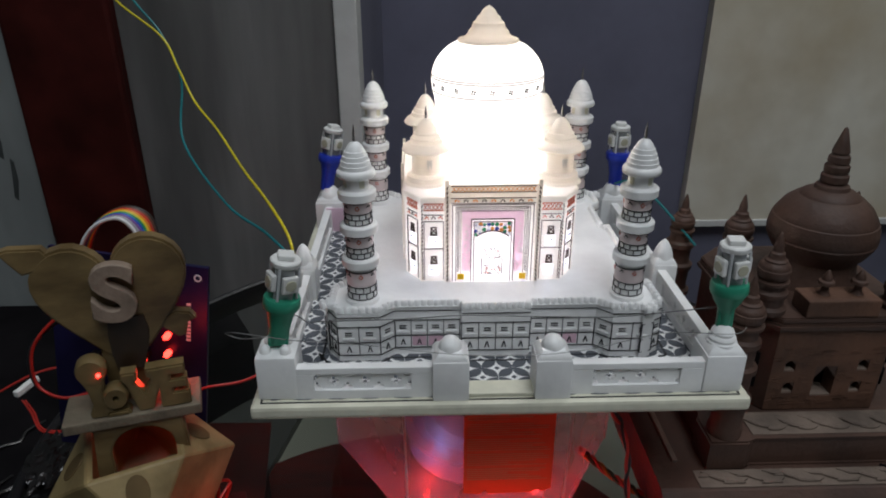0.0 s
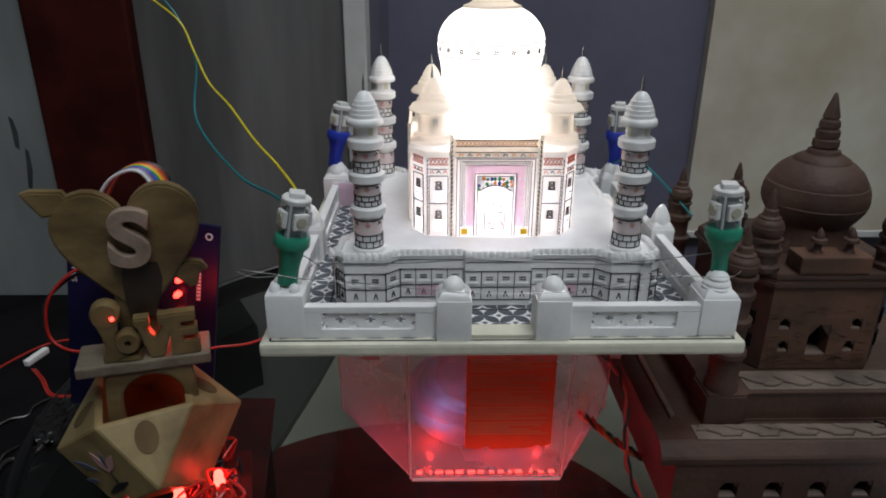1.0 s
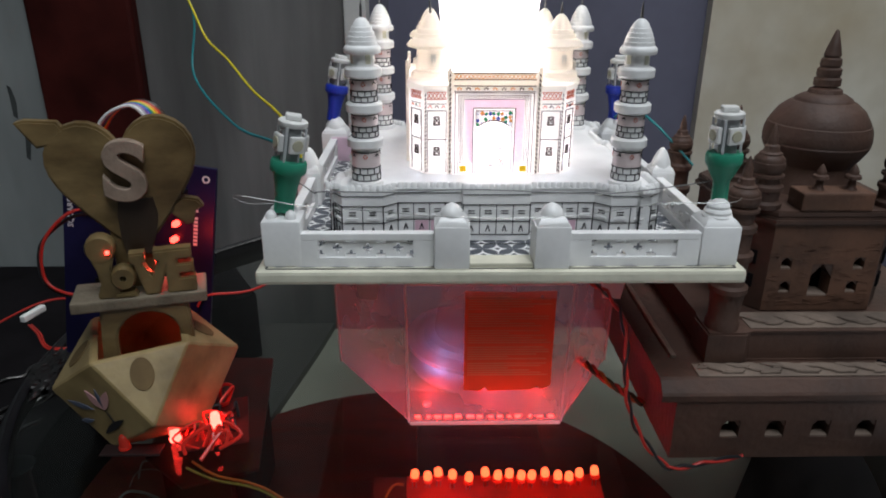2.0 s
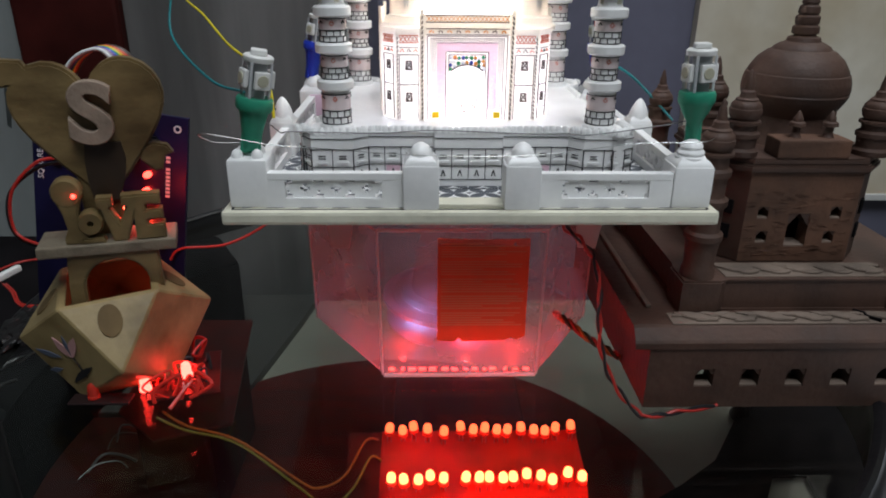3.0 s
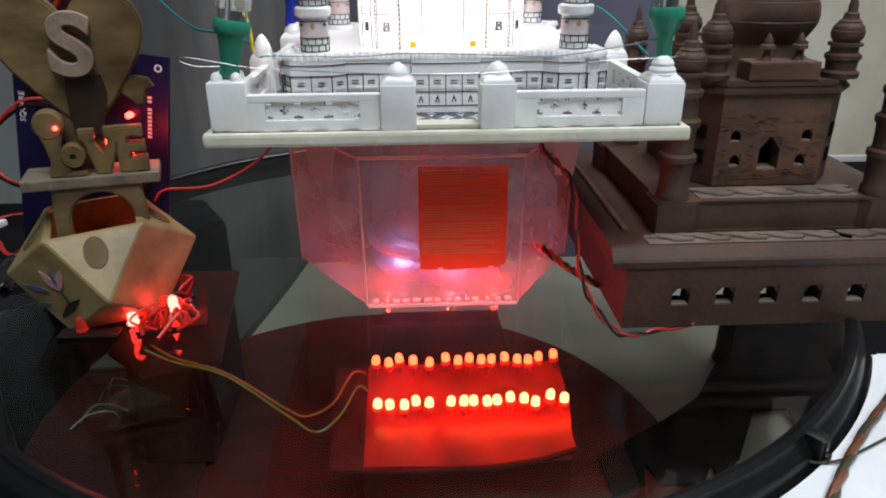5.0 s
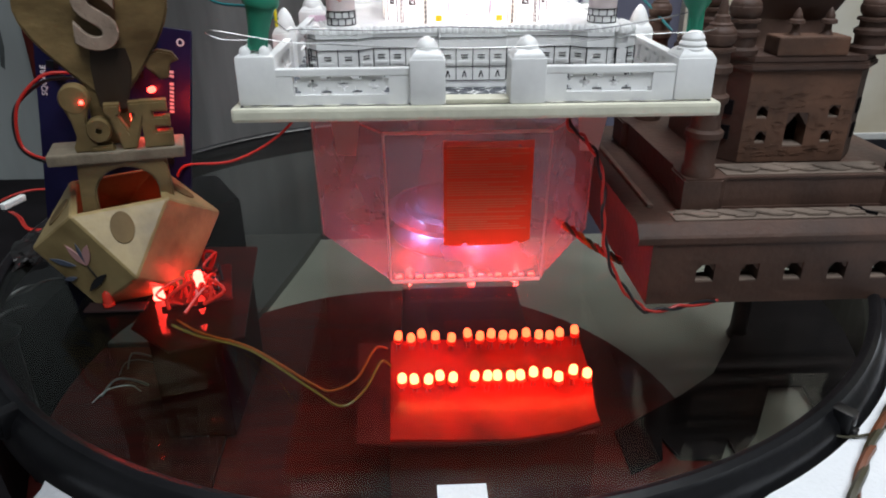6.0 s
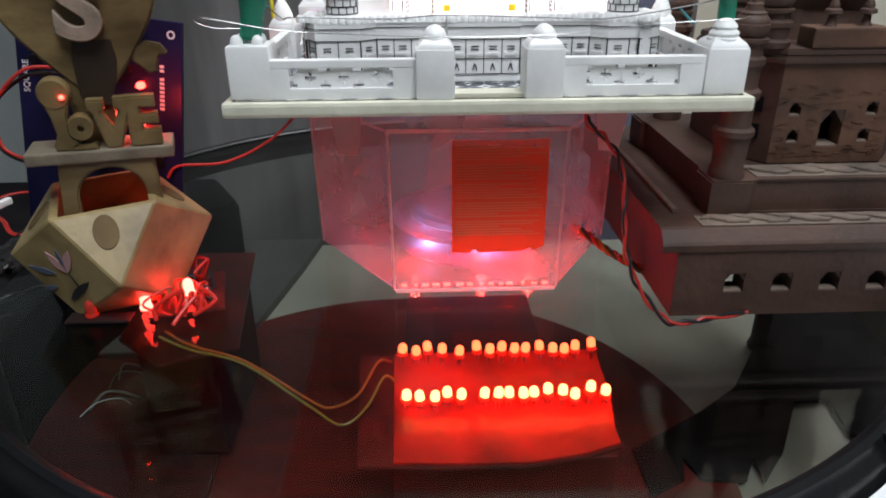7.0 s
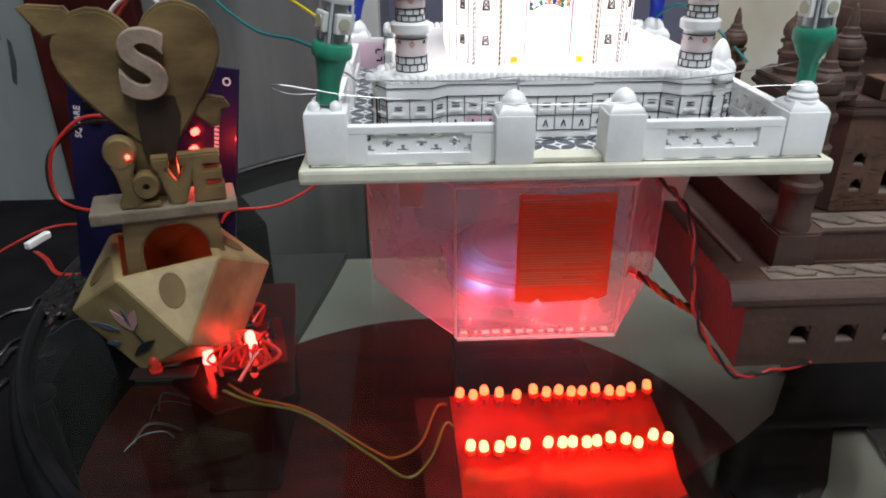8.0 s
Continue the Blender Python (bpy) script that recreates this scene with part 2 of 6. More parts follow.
INK_SOFT = material("faded_dark_ink", (0.13, 0.095, 0.085), 0.6, vary=0.15, bump=0, translucent=0.45)
# Same soapstone made paler, the light and gloss on the cup as colour.
CUP_STONE = material("lit_olive_soapstone", (0.3, 0.222, 0.1), 0.42, vary=0.22, grain=350, bump=0.25, big=70, second=(0.15, 0.1, 0.04))


# ---- building tools ----
def thing(name, label, category, at=(0, 0, 0), group="", kind=""):
    ob = new(name)
    ob.empty_display_size = 0.01
    ob.location = Vector(at) * U
    return tagged(ob, label, category, group, kind)


def part(name, bm, mat, parent=None, label="", smooth=False):
    bm.transform(Matrix.Diagonal((U, U, U, 1)))
    bmesh.ops.recalc_face_normals(bm, faces=bm.faces[:])
    me = bpy.data.meshes.new(name)
    bm.to_mesh(me)
    bm.free()
    if smooth:
        me.polygons.foreach_set("use_smooth", [True] * len(me.polygons))
        me.set_sharp_from_angle(angle=radians(38))
    me.materials.append(mat)
    ob = new(name, me)
    if parent:
        ob.parent = parent
    return tagged(ob, label)


def box(bm, x0, x1, y0, y1, z0, z1, bevel=0.0, turn=None, seg=2):
    new_bm = bmesh.new()
    bmesh.ops.create_cube(new_bm, size=1)
    new_bm.transform(Matrix.Translation(((x0 + x1) / 2, (y0 + y1) / 2, (z0 + z1) / 2)) @ Matrix.Diagonal((x1 - x0, y1 - y0, z1 - z0, 1)))
    if bevel:
        bmesh.ops.bevel(new_bm, geom=new_bm.edges[:], offset=bevel, segments=seg, affect="EDGES", profile=0.6)
    if turn:
        new_bm.transform(turn)
    merge(bm, new_bm)
    return bm


def merge(bm, other):
    me = bpy.data.meshes.new("scratch")
    other.to_mesh(me)
    other.free()
    bm.from_mesh(me)
    bpy.data.meshes.remove(me)
    return bm


def lathe(bm, profile, n=24, at=(0, 0, 0), start=0.0, squash=1.0, ring=False):
    """Turned body from (radius, height) pairs; closed at both ends, or a hoop if ring."""
    rings = []
    for r, z in profile:
        rings.append([bm.verts.new((at[0] + r * math.cos(start + 2 * math.pi * k / n), at[1] + squash * r * math.sin(start + 2 * math.pi * k / n), at[2] + z))
                      for k in range(n)] if r > 1e-5 else [bm.verts.new((at[0], at[1], at[2] + z))])
    for a, b in zip(rings, rings[1:] + (rings[:1] if ring else [])):
        for k in range(n):
            v = [a[k % len(a)], a[(k + 1) % len(a)], b[(k + 1) % len(b)], b[k % len(b)]]
            v = list(dict.fromkeys(v))
            if len(v) > 2:
                bm.faces.new(v)
    for end, flip in ((rings[0], True), (rings[-1], False)):
        if len(end) > 1 and not ring:
            bm.faces.new(end[::-1] if flip else end)
    return bm


def prism(bm, outline, z0, z1, bevel=0.0):
    """Upright solid over a plan outline."""
    t = bmesh.new()
    low = [t.verts.new((x, y, z0)) for x, y in outline]
    high = [t.verts.new((x, y, z1)) for x, y in outline]
    t.faces.new(low[::-1]), t.faces.new(high)
    for k in range(len(low)):
        j = (k + 1) % len(low)
        t.faces.new((low[k], low[j], high[j], high[k]))
    if bevel:
        bmesh.ops.bevel(t, geom=[e for e in t.edges if abs(e.verts[0].co.z - e.verts[1].co.z) < 1e-6], offset=bevel, segments=2, affect="EDGES")
    return merge(bm, t)


def upright(bm, outline, y0, y1, bevel=0.0, turn=None):
    """Plate standing in the xz plane over an (x, z) outline."""
    t = bmesh.new()
    prism(t, outline, 0, abs(y1 - y0))
    if bevel:
        bmesh.ops.bevel(t, geom=[e for e in t.edges if abs(e.verts[0].co.z - e.verts[1].co.z) < 1e-6], offset=bevel, segments=2, affect="EDGES")
    t.transform(Matrix.Translation((0, y1, 0)) @ Matrix.Rotation(radians(90), 4, "X"))
    if turn:
        t.transform(turn)
    return merge(bm, t)


def tube(bm, points, r=0.05, n=8, steps=6):
    """Round wire along a smooth line through the points."""
    pts = [Vector(p) for p in points]
    line = []
    for i in range(len(pts) - 1):
        a, b, c, d = pts[max(i - 1, 0)], pts[i], pts[i + 1], pts[min(i + 2, len(pts) - 1)]
        for s in range(steps):
            t = s / steps
            line.append(0.5 * (2 * b + (c - a) * t + (2 * a - 5 * b + 4 * c - d) * t * t + (3 * b - a - 3 * c + d) * t ** 3))
    line.append(pts[-1])
    rings, side = [], Vector((0.3, 0.2, 1)).normalized()
    for i, p in enumerate(line):
        way = (line[min(i + 1, len(line) - 1)] - line[max(i - 1, 0)]).normalized()
        side = (side - way * side.dot(way))
        side = side.normalized() if side.length > 1e-4 else way.orthogonal().normalized()
        up = way.cross(side)
        rings.append([bm.verts.new(p + r * (math.cos(2 * math.pi * k / n) * side + math.sin(2 * math.pi * k / n) * up)) for k in range(n)])
    for a, b in zip(rings, rings[1:]):
        for k in range(n):
            bm.faces.new((a[k], a[(k + 1) % n], b[(k + 1) % n], b[k]))
    bm.faces.new(rings[0][::-1]), bm.faces.new(rings[-1])
    return bm


def bar(bm, a, b, w, out, d=0.012):
    """Thin raised stroke from a to b on a face whose outward normal is out."""
    a, b, out = Vector(a), Vector(b), Vector(out).normalized()
    side = (b - a).normalized().cross(out) * w / 2
    v = [bm.verts.new(p) for p in (a - side, a + side, b + side, b - side)]
    u = [bm.verts.new(p.co + out * d) for p in v]
    bm.faces.new(u)
    for k in range(4):
        bm.faces.new((v[k], v[(k + 1) % 4], u[(k + 1) % 4], u[k]))
    return bm


def letters(text, size, depth, bevel=0.0, offset=0.0):
    """Mesh of a word in the built-in font, standing in the xz plane, starting at the origin."""
    cu = bpy.data.curves.new("letters", "FONT")
    cu.body, cu.size, cu.extrude, cu.bevel_depth, cu.offset = text, size, depth / 2, bevel, offset
    cu.bevel_resolution, cu.resolution_u = 1, 6
    ob = bpy.data.objects.new("letters", cu)
    scene.collection.objects.link(ob)
    dg = bpy.context.evaluated_depsgraph_get()
    me = bpy.data.meshes.new_from_object(ob.evaluated_get(dg))
    bm = bmesh.new()
    bm.from_mesh(me)
    bpy.data.objects.remove(ob), bpy.data.curves.remove(cu), bpy.data.meshes.remove(me)
    bm.transform(Matrix.Rotation(radians(90), 4, "X"))
    return bm


def wall_with_gaps(bm, x0, x1, z0, z1, y0, y1, holes):
    """Upright wall slab with rectangular gaps, from (x, z, half width, height) of each, in one row per height."""
    xs = sorted({x0, x1, *(h[0] - h[2] for h in holes), *(h[0] + h[2] for h in holes)})
    zs = sorted({z0, z1, *(h[1] for h in holes), *(h[1] + h[3] for h in holes)})
    for a, b in zip(xs, xs[1:]):
        for c, d in zip(zs, zs[1:]):
            mx, mz = (a + b) / 2, (c + d) / 2
            if not any(abs(mx - h[0]) < h[2] and h[1] < mz < h[1] + h[3] for h in holes):
                box(bm, a, b, y0, y1, c, d)


# ---- the room ----
def slab(name, dims, mat, label, category, bevel=0.0):
    ob = part(name, box(bmesh.new(), *dims, bevel), mat)
    return tagged(ob, label, category, kind="structure")


slab("wall_far", (-3, 120, 24.6, 26, -40, 90), NAVY_WALL, "dark wall in the room behind, the dome's bluish light in its colour", "wall")
slab("wall_beige", (11.7, 75, 24.0, 24.59, -4.3, 90), BEIGE_WALL, "stained beige plaster wall panel with a pale lower edge", "wall")
slab("trim_beige", (11.7, 75, 23.9, 24.59, -4.65, -4.31), STRIP, "pale skirting strip under the beige wall", "trim", 0.05)
wall_with_smears = slab("wall_pale", (-90, -12.0, 12.2, 13.5, -40, 90), PALE_WALL, "pale grey painted wall with scratches", "wall")
SMEAR = material("dark_wall_smear", (0.06, 0.07, 0.068), 0.8, vary=0.3, grain=200, bump=0.2)
for x, z, tall, lean in ((-13.02, 3.25, 0.8, -0.05), (-12.83, 2.15, 1.1, 0.1), (-13.3, 4.6, 0.5, 0.15)):
    smear = upright(bmesh.new(), [(-0.09, -tall / 2), (0.02, -tall / 2 - 0.1), (0.1, 0.0), (0.05, tall / 2), (-0.05, tall / 2 + 0.1), (-0.06, 0.1)], -0.006, 0.0)
    smear.transform(Matrix.Translation((x, 12.2, z)) @ Matrix.Rotation(lean, 4, "Y"))
    part("smear", smear, SMEAR, wall_with_smears, "dark scuff on the paint")
slab("door_frame", (-12.0, -9.1, 11.9, 13.5, -40, 90), DARK_WOOD, "dark reddish-brown wooden door frame", "door frame", 0.12)
slab("door_panel", (-9.1, -3.32, 12.3, 13.2, -40, 90), GREY_WOOD, "grey wood-grain door leaf", "door", 0.05)
slab("door_jamb", (-3.32, -2.7, 12.1, 13.5, 2.4, 90), STRIP, "pale vertical door edge strip", "trim", 0.05)
slab("door_foot", (-3.32, -2.7, 12.12, 13.5, -40, 2.4), GREY_WOOD, "grey lower end of the door edge", "trim", 0.05)
slab("wall_return", (-3.3, -2.72, 13.5, 24.6, -40, 90), NAVY_WALL, "dark wall beside the doorway", "wall")
slab("wall_behind", (-90, 120, -92, -90, -40, 90), PALE_WALL, "pale wall behind the viewer", "wall")
slab("wall_west", (-92, -90, -90, 13.5, -40, 90), PALE_WALL, "pale side wall", "wall")
slab("wall_east", (75, 77, -90, 26, -40, 90), PALE_WALL, "pale side wall", "wall")
slab("ceiling", (-92, 120, -92, 26, 90, 92), PALE_WALL, "pale ceiling", "ceiling")
slab("floor", (-92, 120, -92, 26, -41, -40), BEIGE_FLOOR, "dark room floor", "floor")
slab("platform", (-16, 14, -16, 11.8, -40, -4.0), BEIGE_FLOOR, "beige tiled low platform under the glass table", "platform", 0.1)

# Round glass table with its black rim, centred at TX, TY.
TX, TY = -0.53, 3.72


def ring_points_at(r, a0, a1, n=32):
    return [(r * math.cos(radians(a0 + (a1 - a0) * k / n)), r * math.sin(radians(a0 + (a1 - a0) * k / n))) for k in range(n + 1)]


table = thing("glass_table", "round glass table with a thick black plastic rim", "table", (TX, TY, -4.0))
part("glass_top", lathe(bmesh.new(), [(7.72, 3.85), (7.72, 4.0)], 128), GLASS, table, "clear glass top")
# Added screen over one arc, blocks the red-lit cloth side below the glass.
rim_screen = bmesh.new()
prism(rim_screen, ring_points_at(7.94, -80, 20) + ring_points_at(7.88, 20, -80), 2.4, 3.32)
part("rim_screen", rim_screen, BLACK_PLASTIC, table, "added black screen under the right of the rim")
part("rim", lathe(bmesh.new(), [(7.58, 3.8), (7.58, 4.03), (7.62, 4.07), (7.68, 4.09), (7.75, 4.05), (7.78, 3.97), (7.81, 3.95), (7.88, 3.86), (7.93, 3.7), (7.945, 3.45), (7.92, 3.3), (7.87, 3.3),
                                 (7.84, 3.5), (7.78, 3.75)], 128, ring=True), BLACK_PLASTIC, table, "glossy black rim", smooth=True)
for a in (12, 200, 270):
    leg = bmesh.new()
    x, y = 7.72 * math.cos(radians(a)), 7.72 * math.sin(radians(a))
    lathe(leg, [(0.22, 0.0), (0.26, 0.1), (0.2, 0.3), (0.2, 3.1), (0.3, 3.25)], 16, (x, y, 0))
    part("leg", leg, BLACK_PLASTIC, table, smooth=True)
for a in (-52.5, -133):
    clip = bmesh.new()
    m = Matrix.Rotation(radians(a), 4, "Z")
    box(clip, 7.72, 7.99, -0.1, 0.1, 3.7, 4.07, 0.04, m)
    box(clip, 7.94, 8.05, -0.05, 0.05, 3.72, 3.86, 0.02, m)
    part("bracket", clip, BLACK_PLASTIC, table, "black plastic rim bracket", smooth=True)


def ring_points(cx, cy, r, a0, a1, n):
    return [(cx + r * math.cos(radians(a0 + (a1 - a0) * k / n)), cy + r * math.sin(radians(a0 + (a1 - a0) * k / n))) for k in range(n + 1)]


# Sheets on the platform; the dark ones stand in for reflections in the glass.
ob = part("dark_disc", prism(bmesh.new(), ring_points(-1.5, 1.75, 6.2, 0, 356.25, 95), -4.0, -3.9, 0.02), RED_LIT_WOOD)
tagged(ob, "dark round sheet standing in for a reflection in the glass", "board")
ob = part("dull_black", prism(bmesh.new(), [(4.72, 2.85), (5.73, 3.58), (6.87, 5.2), (7.84, 6.52), (8.58, 7.4), (13.5, 7.6), (13.5, 1.0), (8.6, 1.6), (7.3, 2.0), (7.5, 3.1), (6.75, 3.1), (5.8, 1.6), (5.1, 0.85), (5.19, 1.53),
                                               (4.8, 0.9), (4.0, 0.95), (3.87, 1.6), (3.7, 0.96), (3.0, 0.6), (3.0, 1.8)], -3.89, -3.82, 0.02), DULL_BLACK)
tagged(ob, "ragged black sheet standing in for a reflection in the glass", "cloth")
ob = part("grey_board", prism(bmesh.new(), [(-4.0, 11.7), (-4.3, 10), (-5.25, 5.4), (-15, 5.4), (-15, 11.7)], -3.99, -3.75, 0.02), DARK_VENEER)
tagged(ob, "grey wood-grain board lying under the glass", "board")
# Added only to darken what shows through the glass at the left.
ob = part("dark_sheet", prism(bmesh.new(), [(-4.9, 5.3), (-4.4, -4.5), (-15, -4.5), (-15, 5.3)], -3.99, -3.8, 0.02), DARK_WOOD)
tagged(ob, "added dark sheet that darkens the glass at the left", "board")
# Cloths outside the rim.
ob = part("white_cloth", prism(bmesh.new(), ring_points(TX, TY, 8.0, -66, -30, 24) + [(9.5, -0.6), (13, 0.8), (13, -10), (2.6, -10)], -3.99, -0.25, 0.06), WHITE_CLOTH)
tagged(ob, "folded white cloth beside the table", "cloth")
ob = part("dark_bag", prism(bmesh.new(), ring_points(TX, TY, 8.02, -125, -228, 30) + [(-7, 11.7), (-15.9, 11.7), (-15.9, -8), (-5, -8)], -3.99, -1.7, 0.08), DULL_BLACK)
tagged(ob, "black plastic-lined cloth bag beside the table", "bag")
rnd = random.Random(8)
for k in range(12):
    a, r = radians(rnd.uniform(150, 222)), rnd.uniform(8.3, 9.6)
    x, y = TX + r * math.cos(a), TY + r * math.sin(a)
    pts = [(x + rnd.uniform(-0.1, 0.1) + 0.35 * j * math.cos(a + 1.2), y + rnd.uniform(-0.15, 0.15) + 0.35 * j * math.sin(a + 1.2), -1.69 + 0.05 * (j % 2)) for j in range(5)]
    part("fold", tube(bmesh.new(), pts, rnd.uniform(0.03, 0.08), 8, 5), BLACK_FILM, ob, "glossy crumpled fold", smooth=True)

ob = part("grey_cloth", prism(bmesh.new(), ring_points(TX, TY, 8.1, -116, -107, 12) + [(-2.6, -7), (-4.3, -7)], -3.99, -0.35, 0.1), WHITE_CLOTH)
tagged(ob, "folded pale cloth beside the table rim", "cloth")
ob = part("grey_cloth", prism(bmesh.new(), ring_points(TX, TY, 8.03, -125.5, -117, 12) + [(-4.1, -4.6), (-5.4, -4.4)], -3.99, -0.3, 0.14), GREY_CLOTH)
tagged(ob, "rumpled pale cloth by the dark bag and the table rim", "cloth")

# ---- the lit marble model ----
CY = 3.36
taj = thing("marble_palace", "white marble palace model with painted inlay, lit from inside", "model", (0, 0, 3.0))
DZ = -3.0


def tpart(name, bm, mat, label="", smooth=False, parent=None):
    bm.transform(Matrix.Translation((0, 0, DZ)))
    return part(name, bm, mat, parent or taj, label, smooth)


tpart("base_slab", box(bmesh.new(), -3.25, 3.25, 0, 6.5, 3.0, 3.19, 0.05), MARBLE_EDGE, "cream marble slab")
line = bmesh.new()
for a, b in (((-3.12, 0.1), (3.12, 0.1)), ((3.12, 0.1), (3.12, 6.4)), ((3.12, 6.4), (-3.12, 6.4)), ((-3.12, 6.4), (-3.12, 0.1))):
    bar(line, (*a, 3.19), (*b, 3.19), 0.025, (0, 0, 1), 0.006)
tpart("slab_line", line, INK)

# Court floor with its slate petals.
tpart("court_floor", box(bmesh.new(), -2.84, 2.84, 0.4, 6.2, 3.19, 3.1925), MARBLE, "white marble court floor")
petals = bmesh.new()
step = 0.43
for i in range(-7, 7):
    for j in range(15):
        cx, cy = (i + 0.5) * step, 0.36 + j * step
        if abs(cx) > 2.9 or cy > 6.2 or (abs(cx) < 2.2 and abs(cy - CY) < 2.0):
            continue
        for k in range(4):
            a = math.pi / 4 + k * math.pi / 2
            ux, uy = math.cos(a), math.sin(a)
            pts = [(s / 6, 0.08 * math.sin(math.pi * s / 6) ** 0.8) for s in range(7)]
            ring = pts + [(t, -w) for t, w in pts[-2:0:-1]]
            petals.faces.new([petals.verts.new((cx + 0.3 * t * ux - w * uy, cy + 0.3 * t * uy + w * ux, 3.196)) for t, w in ring])
        for dx, dy in ((0.5, 0), (0, 0.5)):
            x, y = cx + dx * step, cy + dy * step
            if abs(x) < 2.8 and y < 6.1:
                petals.faces.new([petals.verts.new((x + 0.045 * u, y + 0.045 * w, 3.196)) for u, w in ((1, 0), (0, 1), (-1, 0), (0, -1))])
tpart("court_inlay", petals, INLAY, "slate petal inlay")

# Low walls with pierced panels.
def pierced(length):
    """Wall panel along x from 0 to length, 0.47 high, with a sunk, pierced field."""
    bm = bmesh.new()
    x0, x1, z0, z1 = 0.3, length - 0.3, 0.13, 0.37
    box(bm, 0, length, 0, 0.14, 0, z0)
    box(bm, 0, length, 0, 0.14, z1, 0.47, 0.015)
    box(bm, 0, x0, 0, 0.14, z0, z1)
    box(bm, x1, length, 0, 0.14, z0, z1)
    n = max(12, round((x1 - x0) / 0.044))
    cell, tall = (x1 - x0) / n, (z1 - z0) / 5
    gaps = set()
    for c in range(5, n - 3, 9):
        gaps |= {(c - 1, 2), (c, 2), (c + 1, 2), (c, 1), (c, 3)}
    for c in range(0, n, 9):
        gaps |= {(c, 0), (c + 1, 0), (c - 1, 0), (c, 4), (c + 1, 4), (c - 1, 4)}
        gaps |= {(c, 1)} if c else {(0, 3), (0, 1), (n - 1, 0), (n - 1, 4)}
    for r in range(5):
        k = 0
        while k < n:
            e = k
            while e < n and (e, r) not in gaps:
                e += 1
            if e > k:
                box(bm, x0 + cell * k, x0 + cell * e, 0.045, 0.095, z0 + tall * r, z0 + tall * (r + 1))
            k = e + 1
    for c in range(5, n - 3, 9):
        lathe(bm, [(0.02, -0.012), (0.012, 0.02)], 8, (x0 + cell * (c + 0.5), 0.06, z0 + tall * 1.2))
    return bm


def wall_at(length, m):
    bm = pierced(length)
    bm.transform(m)
    tpart("wall_panel", bm, MARBLE, "pierced marble panel")


wall_at(1.85, Matrix.Translation((-2.73, 0.17, 3.19)))
wall_at(1.75, Matrix.Translation((0.88, 0.17, 3.19)))
wall_at(2.1, Matrix.Translation((-0.9 - 1.83, 6.2, 3.19)))
wall_at(2.1, Matrix.Translation((0.6, 6.2, 3.19)))
for x in (-2.83, 2.97):
    for y in (0.68, 3.22):
        wall_at(2.15 if y < 1 else 2.65, Matrix.Translation((x, y, 3.19)) @ Matrix.Rotation(radians(90), 4, "Z"))
tpart("gate_sill", box(bmesh.new(), -0.46, 0.43, 0.14, 0.44, 3.19, 3.25, 0.015), MARBLE_EDGE)
tpart("gate_sill", box(bmesh.new(), -0.63, 0.6, 6.2, 6.34, 3.19, 3.6, 0.015), MARBLE)


def post(x, y, w, top, peak, knob=((0.8, -0.03), (0.78, 0.22), (0.66, 0.45), (0.46, 0.72), (0.28, 0.9), (0.1, 1.0))):
    bm = bmesh.new()
    box(bm, x - w, x + w, y - w, y + w, 3.19, top - 0.06, 0.03)
    lathe(bm, [(w * 1.36, -0.08), (w * 1.3, -0.02), (w * 1.12, 0.03), (w * 0.85, 0.07)], 4, (x, y, top - 0.03), math.pi / 4)
    h = peak - top
    lathe(bm, [(w * r, h * z) for r, z in knob], 20, (x, y, top))
    tpart("post", bm, MARBLE, "marble wall post with a stepped knob", smooth=True)


def corner_post(x, y, w, top):
    bm = box(bmesh.new(), x - w, x + w, y - w, y + w, 3.19, top, 0.045)
    for dx, dy in ((-0.14, -0.1), (0.12, -0.12), (0.1, 0.12), (-0.12, 0.12)):
        lathe(bm, [(0.075, -0.02), (0.075, 0.04), (0.06, 0.08), (0.02, 0.11)], 16, (x + dx, y + dy, top))
    tpart("post", bm, MARBLE, "marble corner post with four small knobs", smooth=True)


for x in (-2.9, 2.9):
    for y in (0.42, 6.12):
        if (x, y) == (-2.9, 0.42):
            corner_post(x, y, 0.26, 3.83)
        elif (x, y) == (2.9, 0.42):
            post(x, y, 0.26, 3.8, 4.08, ((0.76, -0.03), (0.76, 0.14), (0.66, 0.2), (0.7, 0.32), (0.64, 0.42), (0.54, 0.48), (0.58, 0.6), (0.5, 0.74), (0.3, 0.9), (0.1, 1.0)))
        else:
            post(x, y, 0.27, 3.8, 4.06)
    post(x * 1.02, 3.02, 0.2, 3.8, 4.12)
for x in (-0.67, 0.65):
    post(x, 0.3, 0.235, 3.84, 4.04, ((0.66, -0.03), (0.64, 0.35), (0.54, 0.6), (0.38, 0.82), (0.12, 1.0)))
    post(x, 6.2, 0.2, 3.75, 4.1)

# Terrace with bays for the four towers.
side = [(-2.4, -2.02), (-2.2, -2.34), (-1.62, -2.34), (-1.42, -2.16), (-0.5, -2.16), (-0.48, -2.26), (0.48, -2.26), (0.5, -2.16), (1.42, -2.16), (1.62, -2.34), (2.2, -2.34)]
outline = []
for k in range(4):
    c, s = (1, 0, -1, 0)[k], (0, 1, 0, -1)[k]
    outline += [(x * c - y * s, x * s + y * c + CY) for x, y in side]
tpart("terrace", prism(bmesh.new(), outline, 3.19, 3.97, 0.015), MARBLE, "marble terrace")
foot = bmesh.new()
grown = [(x * 1.05, (y - CY) * 1.05 + CY) for x, y in outline]
for p, q in zip(grown, grown[1:] + grown[:1]):
    bar(foot, (*p, 3.19), (*q, 3.19), 0.03, (0, 0, 1), 0.008)
